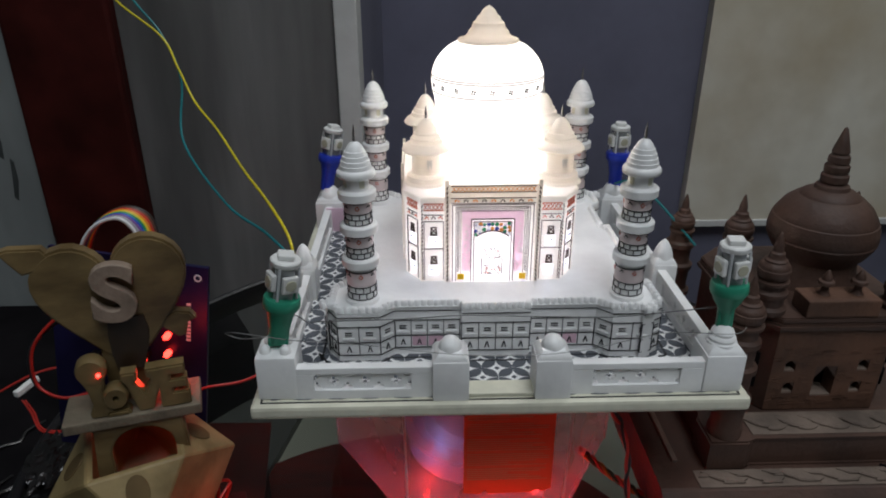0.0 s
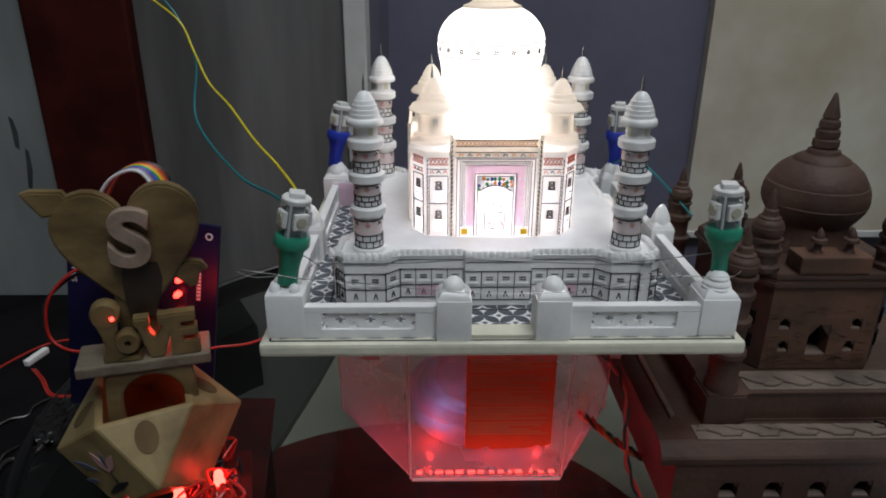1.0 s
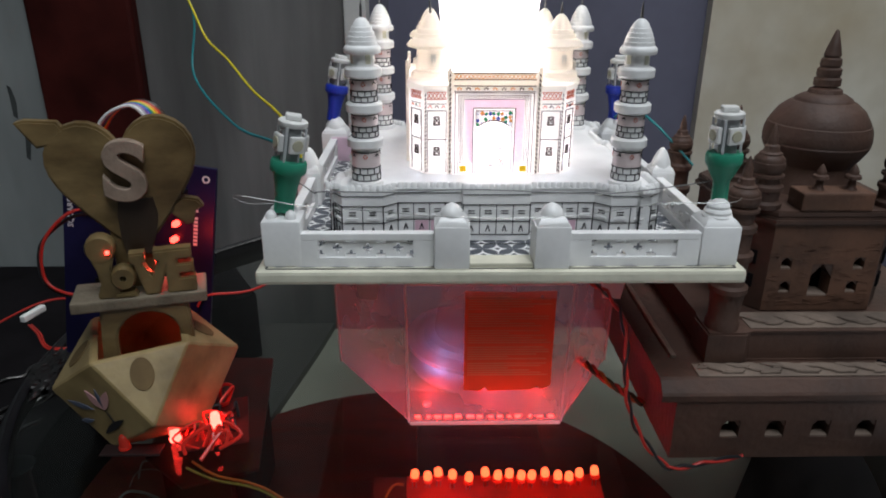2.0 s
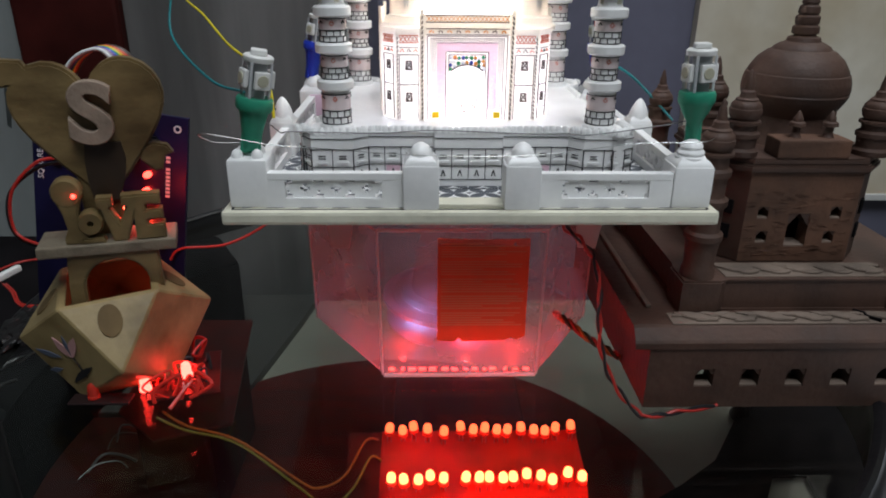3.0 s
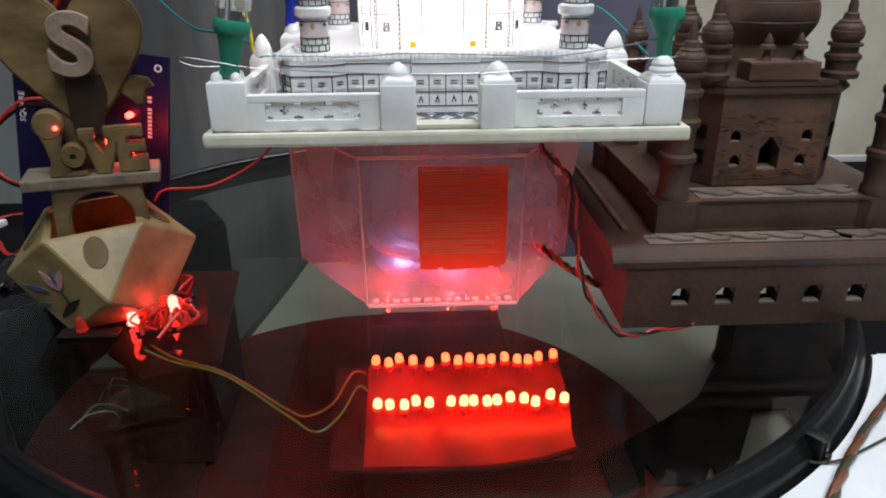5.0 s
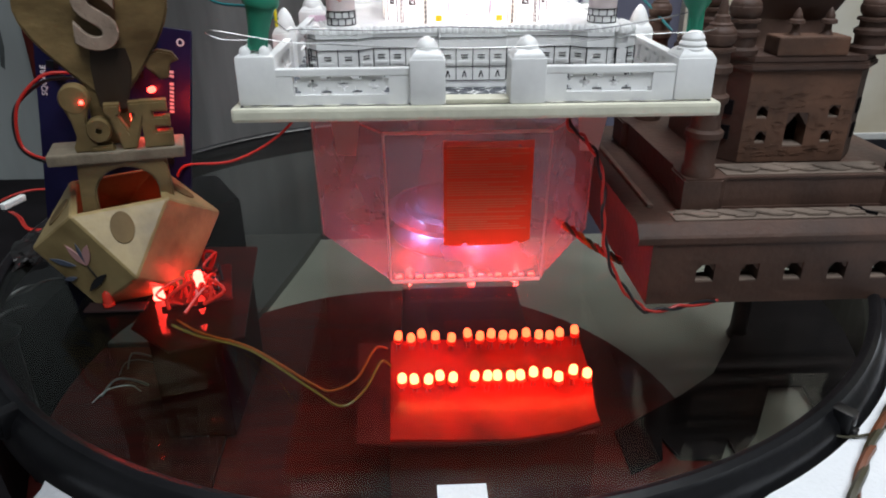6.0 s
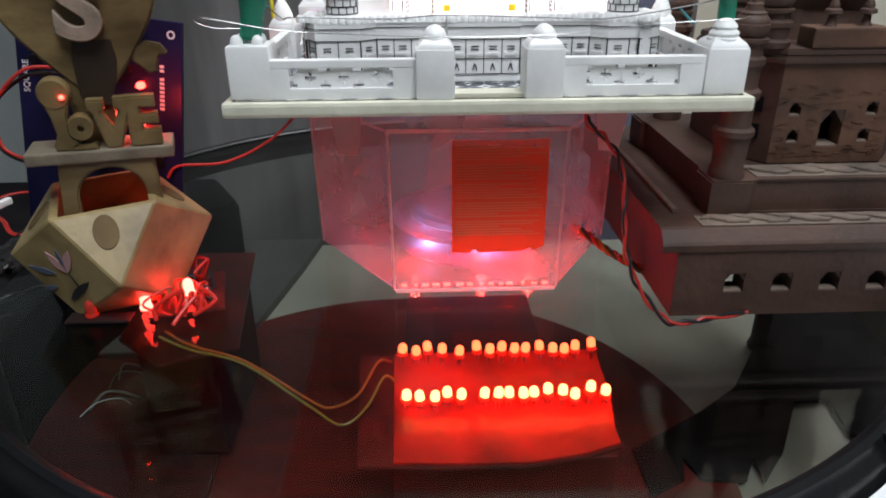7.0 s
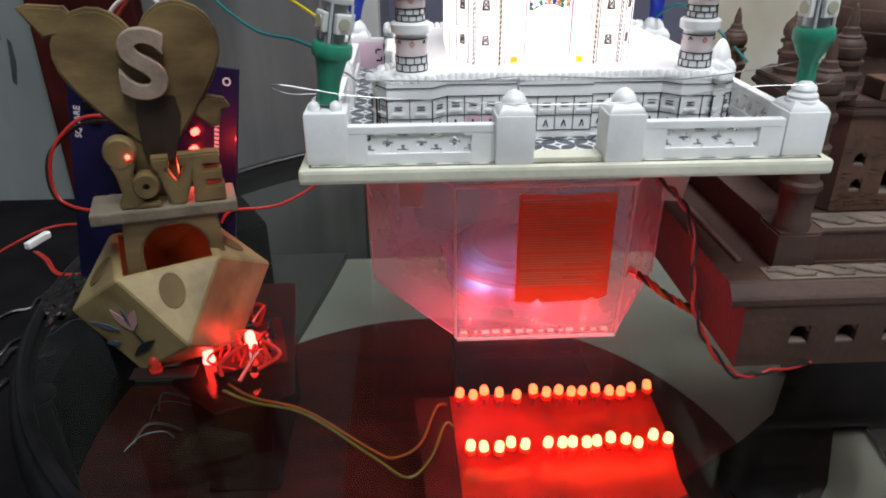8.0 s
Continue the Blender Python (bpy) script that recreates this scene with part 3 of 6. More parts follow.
tpart("terrace_border", foot, INK, "dark border line round the terrace")
beads, rule, slots, marks = bmesh.new(), bmesh.new(), bmesh.new(), bmesh.new()
for (ax, ay), (bx, by) in zip(outline, outline[1:] + outline[:1]):
    a, b = Vector((ax, ay, 0)), Vector((bx, by, 0))
    way = b - a
    out = Vector((way.y, -way.x, 0)).normalized()
    n = max(2, round(way.length / 0.09))
    for k in range(n):
        p = a + way * (k + 0.5) / n - out * 0.04
        lathe(beads, [(0.05, 0.0), (0.052, 0.05), (0.03, 0.085), (0.0, 0.095)], 8, (p.x, p.y, 3.965))
    if way.length < 0.15:
        continue
    for z, w in ((3.9, 0.008), (3.75, 0.01), (3.5, 0.008), (3.3, 0.01)):
        bar(rule, a + Vector((0, 0, z)), b + Vector((0, 0, z)), w, out)
    n = max(1, round(way.length / 0.25))
    for k in range(n + 1):
        p = a + way * k / n
        bar(rule, p + Vector((0, 0, 3.3)), p + Vector((0, 0, 3.76)), 0.01, out)
        if k < n:
            q = a + way * (k + 0.5) / n
            u = way.normalized()
            for z in (3.62, 3.66):
                bar(rule, q - u * 0.05 + Vector((0, 0, z)), q + u * 0.05 + Vector((0, 0, z)), 0.011, out)
            if way.length > 0.7 and abs(q.x) > 0.6 and k in (1, 2):
                bar(marks, q + Vector((0, 0, 3.33)), q + Vector((0, 0, 3.485)), way.length / n * 0.86, out, 0.005)
            for s in (-1, 1):
                bar(rule, q + u * 0.028 * s + Vector((0, 0, 3.35)), q + Vector((0, 0, 3.44)), 0.015, out)
            bar(slots, q - u * 0.08 + Vector((0, 0, 3.565)), q + u * 0.08 + Vector((0, 0, 3.565)), 0.03, out, 0.025)
tagged(tpart("terrace_edging", beads, MARBLE, "scalloped terrace edge", smooth=True), kind="stuff")
tagged(tpart("terrace_drawing", rule, INK, "black painted lines"), kind="stuff")
tagged(tpart("terrace_tint", marks, PINK_WASH, "pale pink painted cells"), kind="stuff")
tagged(tpart("terrace_sill", slots, MARBLE), kind="stuff")

# Corner towers of the terrace.
def tower(x, y):
    prof = [(0.27, 0.0), (0.27, 0.06), (0.225, 0.08), (0.22, 0.56)]
    for z in (0.56, 1.05, 1.53):
        prof += [(0.262, z - 0.005), (0.286, z + 0.015), (0.288, z + 0.11), (0.265, z + 0.132), (0.205, z + 0.14)]
        prof += [(0.2, z + 0.47)] if z < 1.5 else []
    prof += [(0.185, 1.7), (0.185, 1.86), (0.27, 1.84), (0.285, 1.86), (0.285, 1.91), (0.26, 1.94), (0.235, 1.95), (0.232, 2.0), (0.222, 2.005), (0.213, 2.06), (0.2, 2.065), (0.188, 2.12), (0.174, 2.125), (0.156, 2.18), (0.142, 2.185), (0.115, 2.24), (0.07, 2.285), (0.0, 2.31)]
    shaft = tpart("tower", lathe(bmesh.new(), [(r * 0.89, z) for r, z in prof], 28, (x, y, 3.97)), MARBLE, "turned marble corner tower", smooth=True)
    spike = lathe(bmesh.new(), [(0.02, 2.3), (0.018, 2.42), (0.004, 2.52)], 8, (x, y, 3.97 + DZ))
    part("spike", spike, STEEL, shaft, "thin steel pin", smooth=True)
    ink, red, dark, band = (bmesh.new() for _ in range(4))
    for z0, r, high, top in ((0.09, 0.2, 0.092, 0.5), (0.71, 0.184, 0.075, 1.02), (1.2, 0.182, 0.075, 1.5)):
        for z in (z0, z0 + high, z0 + 2 * high, top):
            for s in range(24):
                a0, a1 = 2 * math.pi * s / 24, 2 * math.pi * (s + 1) / 24
                p, q = (Vector((x + r * math.cos(a), y + r * math.sin(a), 3.97 + DZ + z)) for a in (a0, a1))
                bar(ink, p, q, 0.011, ((p + q) / 2 - Vector((x, y, 3.97 + DZ + z))), 0.01)
        for k in range(2):
            for s in range(11):
                a = 2 * math.pi * (s + 0.5 * k + 0.12 * math.sin(5 * s + x)) / 11
                p = Vector((x + r * math.cos(a), y + r * math.sin(a), 3.97 + DZ + z0 + k * high))
                bar(ink, p, p + Vector((0, 0, high)), 0.011, (math.cos(a), math.sin(a), 0), 0.01)
        low = z0 + 2 * high + 0.01
        lathe(band, [(r + 0.003, 3.97 + DZ + low), (r + 0.003, 3.97 + DZ + top - 0.01)], 28, (x, y, 0))
        for s in range(7):
            a = 2 * math.pi * (s + 0.3) / 7
            c = Vector((x + r * math.cos(a), y + r * math.sin(a), 3.97 + DZ + top - 0.06))
            u, o = Vector((-math.sin(a), math.cos(a), 0)), Vector((math.cos(a), math.sin(a), 0))
            for d in (-1, 1):
                bar(red if s % 2 else ink, c + u * 0.026 * d, c + Vector((0, 0, 0.035)), 0.01, o, 0.01)
                bar(red if s % 2 else ink, c + u * 0.03 * d, c + Vector((0, 0, 0.03 - 0.06 * (s % 2))), 0.01, o, 0.01)
    for s in range(4):
        a = 2 * math.pi * (s + 0.35) / 4
        m = Matrix.Translation((x, y, 3.97 + DZ + 1.77)) @ Matrix.Rotation(a, 4, "Z")
        box(dark, 0.13, 0.168, -0.035, 0.035, -0.06, 0.07, 0.0, m)
    tagged(part("brick_drawing", ink, INK, shaft, "black painted brickwork lines"), kind="stuff")
    part("tinted_band", band, ROSE_WASH, shaft, "faint rose tinted bands", smooth=True)
    part("flower_paint", red, INK_RED, shaft, "small red painted marks")
    part("lantern_opening", dark, MARBLE_EDGE, shaft)


for x in (-1.87, 1.9):
    for y in (1.43, 5.29):
        tower(x, y)

# Hall: chamfered block of thin marble, with a tall frontispiece on each side.
BY = 3.4
hall = [(-1.03, -1.45), (1.03, -1.45), (1.27, -1.1), (1.27, 1.1), (1.03, 1.45), (-1.03, 1.45), (-1.27, 1.1), (-1.27, -1.1)]
for (ax, ay), (bx, by) in zip(hall, hall[1:] + hall[:1]):
    spans = [(0.0, 1.0)]
    length = math.hypot(bx - ax, by - ay)
    if length > 1.5:
        g = 0.6 / length
        spans = [(0.0, 0.5 - g), (0.5 + g, 1.0)]
    for f0, f1 in spans:
        q = [(ax + (bx - ax) * f, ay + (by - ay) * f + BY) for f in (f0, f1)]
        nx, ny = (by - ay) / length * 0.015, -(bx - ax) / length * 0.015
        if ny < -0.005:
            wide = math.hypot(q[1][0] - q[0][0], q[1][1] - q[0][1])
            at = Matrix.Translation(((q[0][0] + q[1][0]) / 2, (q[0][1] + q[1][1]) / 2, 0)) @ Matrix.Rotation(math.atan2(by - ay, bx - ax), 4, "Z")
            off = 0.0 if len(spans) == 1 else math.copysign(0.035, q[0][0] + q[1][0])
            gaps = [(off, z - 0.1, 0.075, 0.17) for z in (4.62, 4.16)]
            shell = bmesh.new()
            wall_with_gaps(shell, -wide / 2, wide / 2, 3.972, 5.22, 0.0, 0.015, gaps)
            bmesh.ops.remove_doubles(shell, verts=shell.verts[:], dist=0.0005)
            shell.transform(at)
            for cx, z, half, tall in gaps:
                pane = box(bmesh.new(), cx - half, cx + half, 0.004, 0.012, z, z + tall)
                pane.transform(at)
                tpart("window", pane, PANE, "small bright window pane")
        else:
            shell = prism(bmesh.new(), [q[0], q[1], (q[1][0] - nx, q[1][1] - ny), (q[0][0] - nx, q[0][1] - ny)], 3.972, 5.22)
        tpart("hall_wall", shell, SHELL, "thin white marble hall walls glowing from inside")
tpart("hall_cornice", prism(bmesh.new(), [(x * 1.015, y * 1.015 + BY) for x, y in hall], 5.221, 5.3, 0.01), SHELL)
for k in range(4):
    m = Matrix.Translation((0, BY, 0)) @ Matrix.Rotation(k * math.pi / 2, 4, "Z")
    d = 1.455 if k % 2 == 0 else 1.275
    bm = box(bmesh.new(), -0.63, 0.63, -d - 0.045, -d - 0.03, 3.972, 5.5)
    bm.transform(m)
    tpart("frontispiece", bm, SHELL, "tall painted marble front")
    for s in (-1, 1):
        bm = box(bmesh.new(), s * 0.66 - 0.03, s * 0.66 + 0.03, -d - 0.05, -d, 3.975, 5.56, 0.01)
        bm.transform(m)
        tpart("pilaster", bm, SHELL)

FY = BY - 1.5          # the face of the front
BYF = BY - 1.45        # the faces of the side bays
ink, red, pink, green, orange, yellow, blue, pale = (bmesh.new() for _ in range(8))


def frame_lines(bm, x0, x1, z0, z1, y, w=0.014, sides="lrtb"):
    o = (0, -1, 0)
    if "l" in sides:
        bar(bm, (x0, y, z0), (x0, y, z1), w, o)
    if "r" in sides:
        bar(bm, (x1, y, z0), (x1, y, z1), w, o)
    if "t" in sides:
        bar(bm, (x0, y, z1), (x1, y, z1), w, o)
    if "b" in sides:
        bar(bm, (x0, y, z0), (x1, y, z0), w, o)


# Pink field round the doorway.
for x0, x1, z0, z1 in ((-0.44, -0.3, 4.15, 5.12), (0.3, 0.44, 4.15, 5.12), (-0.3, 0.3, 4.99, 5.12)):
    box(pink, x0, x1, FY - 0.006, FY, z0, z1)
frame_lines(ink, -0.58, 0.58, 3.99, 5.2, FY, 0.013, "lrt")
frame_lines(ink, -0.53, 0.53, 3.99, 5.17, FY, 0.01, "lrt")
frame_lines(ink, -0.46, 0.46, 4.12, 5.11, FY, 0.008, "lrt")
frame_lines(ink, -0.31, 0.31, 3.99, 4.98, FY, 0.014, "lrt")
frame_lines(ink, -0.27, 0.27, 3.99, 4.94, FY, 0.012, "lrt")
frame_lines(ink, -0.15, 0.15, 4.1, 4.36, FY, 0.012, "lr")
for k in range(34):
    for s in (-1, 1):
        z = 4.15 + k * 0.03
        bar(ink, (s * 0.515, FY, z), (s * 0.475, FY, z + 0.028), 0.01, (0, -1, 0))
for k in range(33):
    x = -0.49 + k * 0.03
    bar(ink, (x, FY, 5.125), (x + 0.028, FY, 5.16), 0.01, (0, -1, 0))
for s in (-1, 1):
    box(yellow, s * 0.457 - 0.05, s * 0.457 + 0.05, FY - 0.01, FY, 4.02, 4.11)
    for k in range(22):
        z = 4.0 + k * 0.068
        bar(ink, (s * 0.66, FY - 0.006, z), (s * 0.65, FY - 0.006, z + 0.045), 0.017, (0, -1, 0))
rnd = random.Random(4)
# Floral panel over the door, its lower edge cut to a flat arch.
for k in range(9):
    x = -0.24 + 0.06 * k
    low = 4.71 + 0.09 * (1 - (abs(x) / 0.24) ** 2)
    rows = max(2, round((4.93 - low) / 0.062))
    for j in range(rows):
        z = low + (j + 0.5) * (4.93 - low) / rows
        target = (green, orange, pale, blue, green, orange, pale)[(k * 2 + j * 3 + (k * j) % 2) % 7]
        r = rnd.uniform(0.024, 0.034)
        t = lathe(bmesh.new(), [(r, 0.0), (r * 0.8, 0.01)], 8)
        t.transform(Matrix.Translation((x + rnd.uniform(-0.008, 0.008), FY, z)) @ Matrix.Rotation(radians(90), 4, "X"))
        merge(target, t)
        if (k + j) % 2:
            bar(blue, (x - 0.018, FY - 0.002, z - 0.02), (x + rnd.uniform(0.005, 0.02), FY - 0.002, z - 0.012), 0.009, (0, -1, 0))
    x2 = x + 0.06
    if k < 8:
        bar(ink, (x, FY, low), (x2, FY, 4.71 + 0.09 * (1 - (abs(x2) / 0.24) ** 2)), 0.016, (0, -1, 0))
for k in range(60):
    x, z = rnd.uniform(-0.13, 0.13), rnd.uniform(4.1, 4.2) if k < 22 else rnd.uniform(4.15, 4.55)
    bar(ink if k % 3 else red, (x, FY, z), (x + rnd.uniform(-0.015, 0.015), FY, z + 0.014), 0.014, (0, -1, 0))
for k in range(36):
    s = rnd.choice((-1, 1))
    x, z = s * rnd.uniform(0.32, 0.42), rnd.uniform(4.25, 4.9)
    bar(pale, (x, FY - 0.006, z), (x + 0.02, FY - 0.006, z + 0.02), 0.022, (0, -1, 0))
# Crown bands of the front.
frame_lines(ink, -0.6, 0.6, 5.39, 5.48, FY, 0.012, "tb")
frame_lines(ink, -0.6, 0.6, 5.22, 5.3, FY, 0.012, "tb")
for k in range(20):
    x = -0.59 + k * 0.059
    for a, b in ((5.395, 5.475), (5.475, 5.395)):
        bar(orange, (x, FY, a), (x + 0.059, FY, b), 0.01, (0, -1, 0))
for k in range(9):
    x = -0.52 + k * 0.13
    t = ink if k % 2 else orange
    for d in (-1, 1):
        bar(t, (x + d * 0.03, FY, 5.24), (x, FY, 5.28), 0.012, (0, -1, 0))
        bar(t, (x + d * 0.02, FY, 5.25), (x + d * 0.03, FY, 5.27), 0.012, (0, -1, 0))


def bay(m, w):
    """Painted bay of width w: two windows one over the other, with lattice bands above."""
    t_ink, t_red, t_green, t_pale = (bmesh.new() for _ in range(4))
    frame_lines(t_ink, -w, w, 4.0, 4.93, 0, 0.011, "lrt")
    frame_lines(t_ink, -w, w, 4.5, 4.5, 0, 0.011, "b")
    for z in (4.62, 4.16):
        for d in (-1, 1):
            bar(t_green, (d * 0.045, 0, z + 0.1), (d * 0.03, 0, z + 0.22), 0.02, (0, -1, 0))
            bar(t_ink, (d * 0.05, 0, z + 0.1), (-d * 0.05, 0, z + 0.11 + 0.01 * d), 0.016, (0, -1, 0))
            bar(t_ink, (d * 0.05, 0, z + 0.21), (-d * 0.03, 0, z + 0.22), 0.016, (0, -1, 0))
            bar(t_green, (d * 0.04, 0, z + 0.12), (-d * 0.03, 0, z + 0.2), 0.018, (0, -1, 0))
        for k in range(5):
            x = rnd.uniform(-w * 0.4, w * 0.4)
            bar(t_ink, (x, -0.004, z), (x + 0.01, -0.004, z + 0.012), 0.01, (0, -1, 0))
    frame_lines(t_red, -w, w, 5.1, 5.2, 0, 0.012, "tb")
    n = max(2, round(w * 2 / 0.06))
    for k in range(n):
        x = -w + k * 2 * w / n
        for a, b in ((5.105, 5.195), (5.195, 5.105)):
            bar(t_red, (x, 0, a), (x + 2 * w / n, 0, b), 0.011, (0, -1, 0))
    frame_lines(t_ink, -w, w, 5.03, 5.03, 0, 0.01, "b")
    for k in range(3):
        x = -w * 0.7 + k * w * 0.7
        for d in (-1, 1):
            bar(t_ink if k == 1 else t_red, (x + d * 0.03, 0, 4.97), (x, 0, 5.01), 0.012, (0, -1, 0))
    for src, dst in ((t_ink, ink), (t_red, red), (t_green, ink), (t_pale, pale)):
        src.transform(m)
        merge(dst, src)


for s in (-1, 1):
    bay(Matrix.Translation((s * 0.85, BYF - 0.001, 0)), 0.14)
    mid = Vector((s * 1.15, BY - 1.275, 0))
    bay(Matrix.Translation(mid) @ Matrix.Rotation(s * math.atan2(0.35, 0.24), 4, "Z"), 0.13)
    for k in range(20):
        z = 4.0 + k * 0.06
        bar(ink, (s * 1.02, BYF, z), (s * 1.01, BYF, z + 0.04), 0.014, (0, -1, 0))
for name, bm, mat, lab in (("front_drawing", ink, INK_SOFT, "fine dark painted lines"), ("red_lattice", red, INK_RED, "red painted lattice"), ("pink_field", pink, INK_PINK, "pink tinted door surround"),
                           ("leaf_paint", green, INK_GREEN, "green painted leaves"), ("orange_pattern", orange, INK_ORANGE, "orange painted pattern"),
                           ("yellow_square", yellow, INK_YELLOW, "yellow painted corner squares"), ("flower_paint", blue, INK_BLUE, "blue painted flowers"), ("pale_petal", pale, MARBLE, "white painted petals")):
    tagged(tpart(name, bm, mat, lab), kind="stuff")

# Drum, onion dome and its lotus crown.
dome = [(0.74, 5.3), (0.77, 6.1), (0.8, 6.4), (0.835, 6.54), (0.852, 6.68), (0.842, 6.79), (0.81, 6.9), (0.755, 7.0), (0.68, 7.09), (0.59, 7.165), (0.48, 7.225), (0.36, 7.26)]
tpart("dome", lathe(bmesh.new(), dome, 56, (0, BY - 0.05, 0)), SHELL, "white marble onion dome glowing from inside", smooth=True)
crown = bmesh.new()
lathe(crown, [(0.3, 7.19), (0.4, 7.19), (0.46, 7.25), (0.45, 7.27), (0.36, 7.3), (0.31, 7.34), (0.3, 7.38), (0.25, 7.43), (0.235, 7.5), (0.19, 7.53), (0.17, 7.58), (0.12, 7.62), (0.1, 7.67), (0.05, 7.71), (0.0, 7.74)], 32, (0, BY - 0.05, 0))
tpart("lotus_crown", crown, SHELL, "lotus-petal crown of the dome", smooth=True)
petal = bmesh.new()
for k in range(16):
    a = 2 * math.pi * k / 16
    lathe(petal, [(0.05, 0), (0.075, 0.03), (0.04, 0.07), (0.0, 0.09)], 8, (0.41 * math.cos(a), BY - 0.05 + 0.41 * math.sin(a), 7.17))
tpart("lotus_edging", petal, SHELL, smooth=True)
rings, fl = bmesh.new(), bmesh.new()
for z, r in ((6.54, 0.836), (6.74, 0.85), (6.77, 0.846)):
    for s in range(48):
        p, q = (Vector((r * math.cos(2 * math.pi * k / 48), BY - 0.05 + r * math.sin(2 * math.pi * k / 48), z)) for k in (s, s + 1))
        bar(rings, p, q, 0.014, (p + q) / 2 - Vector((0, BY - 0.05, z)), 0.008)
for s in range(20):
    a = 2 * math.pi * s / 20
    o, u = Vector((math.cos(a), math.sin(a), 0)), Vector((-math.sin(a), math.cos(a), 0))
    c = Vector((0, BY - 0.05, 6.64)) + o * 0.85
    for d in range(4):
        e = math.pi / 2 * d + 0.5
        bar(fl, c + (u * math.cos(e) + Vector((0, 0, math.sin(e)))) * 0.01, c + (u * math.cos(e) + Vector((0, 0, math.sin(e)))) * 0.042, 0.024, o, 0.012)
tpart("dome_ring", rings, INK, "thin painted rings")
tpart("dome_flower_band", fl, INK, "ring of small painted flowers")


def turret(x, y):
    prof = [(0.34, 0.0), (0.35, 0.06), (0.3, 0.1), (0.29, 0.18), (0.22, 0.21), (0.21, 0.5), (0.26, 0.52), (0.34, 0.54), (0.36, 0.57), (0.31, 0.64), (0.24, 0.67), (0.23, 0.73), (0.205, 0.735), (0.19, 0.8), (0.165, 0.805),
            (0.14, 0.88), (0.08, 0.98), (0.03, 1.02), (0.0, 1.03)]
    body = tpart("turret", lathe(bmesh.new(), prof, 28, (x, y, 5.24)), SHELL, "domed marble turret lit from below", smooth=True)
    part("spike", lathe(bmesh.new(), [(0.02, 1.0), (0.018, 1.1), (0.004, 1.2)], 8, (x, y, 5.24 + DZ)), STEEL, body, "thin steel pin")
    # White plates in place of the glow through the turret openings.
    gap = bmesh.new()
    for k in range(4):
        box(gap, 0.17, 0.214, -0.045, 0.045, -0.08, 0.09, 0.02, Matrix.Translation((x, y, 5.24 + DZ + 0.36)) @ Matrix.Rotation(math.pi / 2 * k - 1.35, 4, "Z"))
    part("arched_opening", gap, WHITE_PLASTIC, body, "white plate for the glow of a small arched opening")


for x in (-0.94, 1.04):
    turret(x, 2.65), turret(x, 4.25)


# ---- coloured bulbs on the corner posts ----
def bulb(plastic, at, tilt, label, slim=False):
    b = thing("wedge_bulb", label, "bulb", at, group="bulbs on the corner posts")
    b.rotation_euler = [radians(v) for v in tilt]
    base = bmesh.new()
    w = 0.1 if slim else 0.13
    box(base, -w, w, -0.05, 0.05, 0.0, 0.5, 0.02)
    lathe(base, ([(0.07, 0.02), (0.08, 0.26), (0.11, 0.36), (0.17, 0.46), (0.2, 0.54)] if slim else [(0.1, 0.05), (0.12, 0.15), (0.145, 0.35), (0.175, 0.5), (0.19, 0.56)]) + [ (0.22, 0.57), (0.235, 0.6), (0.235, 0.7), (0.22, 0.73), (0.16, 0.74)], 24)
    part("base", base, plastic, b, smooth=True)
    part("core", box(bmesh.new(), -0.12, 0.12, -0.12, 0.12, 0.72, 1.2, 0.02), BULB_BODY, b, "silvery clear plastic body")
    top = lathe(bmesh.new(), [(0.18, 1.18), (0.19, 1.2), (0.19, 1.24), (0.17, 1.26)], 20)
    part("top_disc", top, WHITE_PLASTIC, b, smooth=True)
    for k in range(4):
        m = Matrix.Rotation(math.pi / 2 * k + 0.4, 4, "Z")
        plate = part("chip", box(bmesh.new(), 0.14, 0.205, -0.1, 0.1, 0.86, 1.08, 0.02, m), WHITE_PLASTIC, b, "square white diode chip")
        eye = lathe(bmesh.new(), [(0.075, 0.0), (0.07, 0.012)], 14)
        eye.transform(m @ Matrix.Translation((0.205, 0, 0.97)) @ Matrix.Rotation(radians(90), 4, "Y"))
        part("chip_eye", eye, CHIP, plate, "dull round phosphor")
        rod = tube(bmesh.new(), [(0.13, 0.13, 0.74), (0.13, 0.13, 1.18)], 0.018, 6, 1)
        rod.transform(m)
        part("rod", rod, LENS_CLEAR, b, "clear plastic rod")
    part("top_chip", box(bmesh.new(), -0.1, 0.1, -0.1, 0.1, 1.26, 1.33, 0.02), WHITE_PLASTIC, b, "square white diode chip")
    return b


bulb(GREEN_PLASTIC, (-2.9, 0.44, 3.86), (2, 10, 12), "unlit wedge bulb with a green plastic base on a marble post")
bulb(GREEN_PLASTIC, (2.91, 0.45, 3.95), (0, -2, -10), "unlit wedge bulb with slim green plastic base on marble post", slim=True)
bulb(BLUE_PLASTIC, (-2.95, 6.1, 3.95), (2, 10, 30), "unlit wedge bulb with a blue plastic base on a marble post")
bulb(BLUE_PLASTIC, (2.93, 6.1, 3.95), (0, 0, -10), "unlit wedge bulb with a blue plastic base on a marble post")

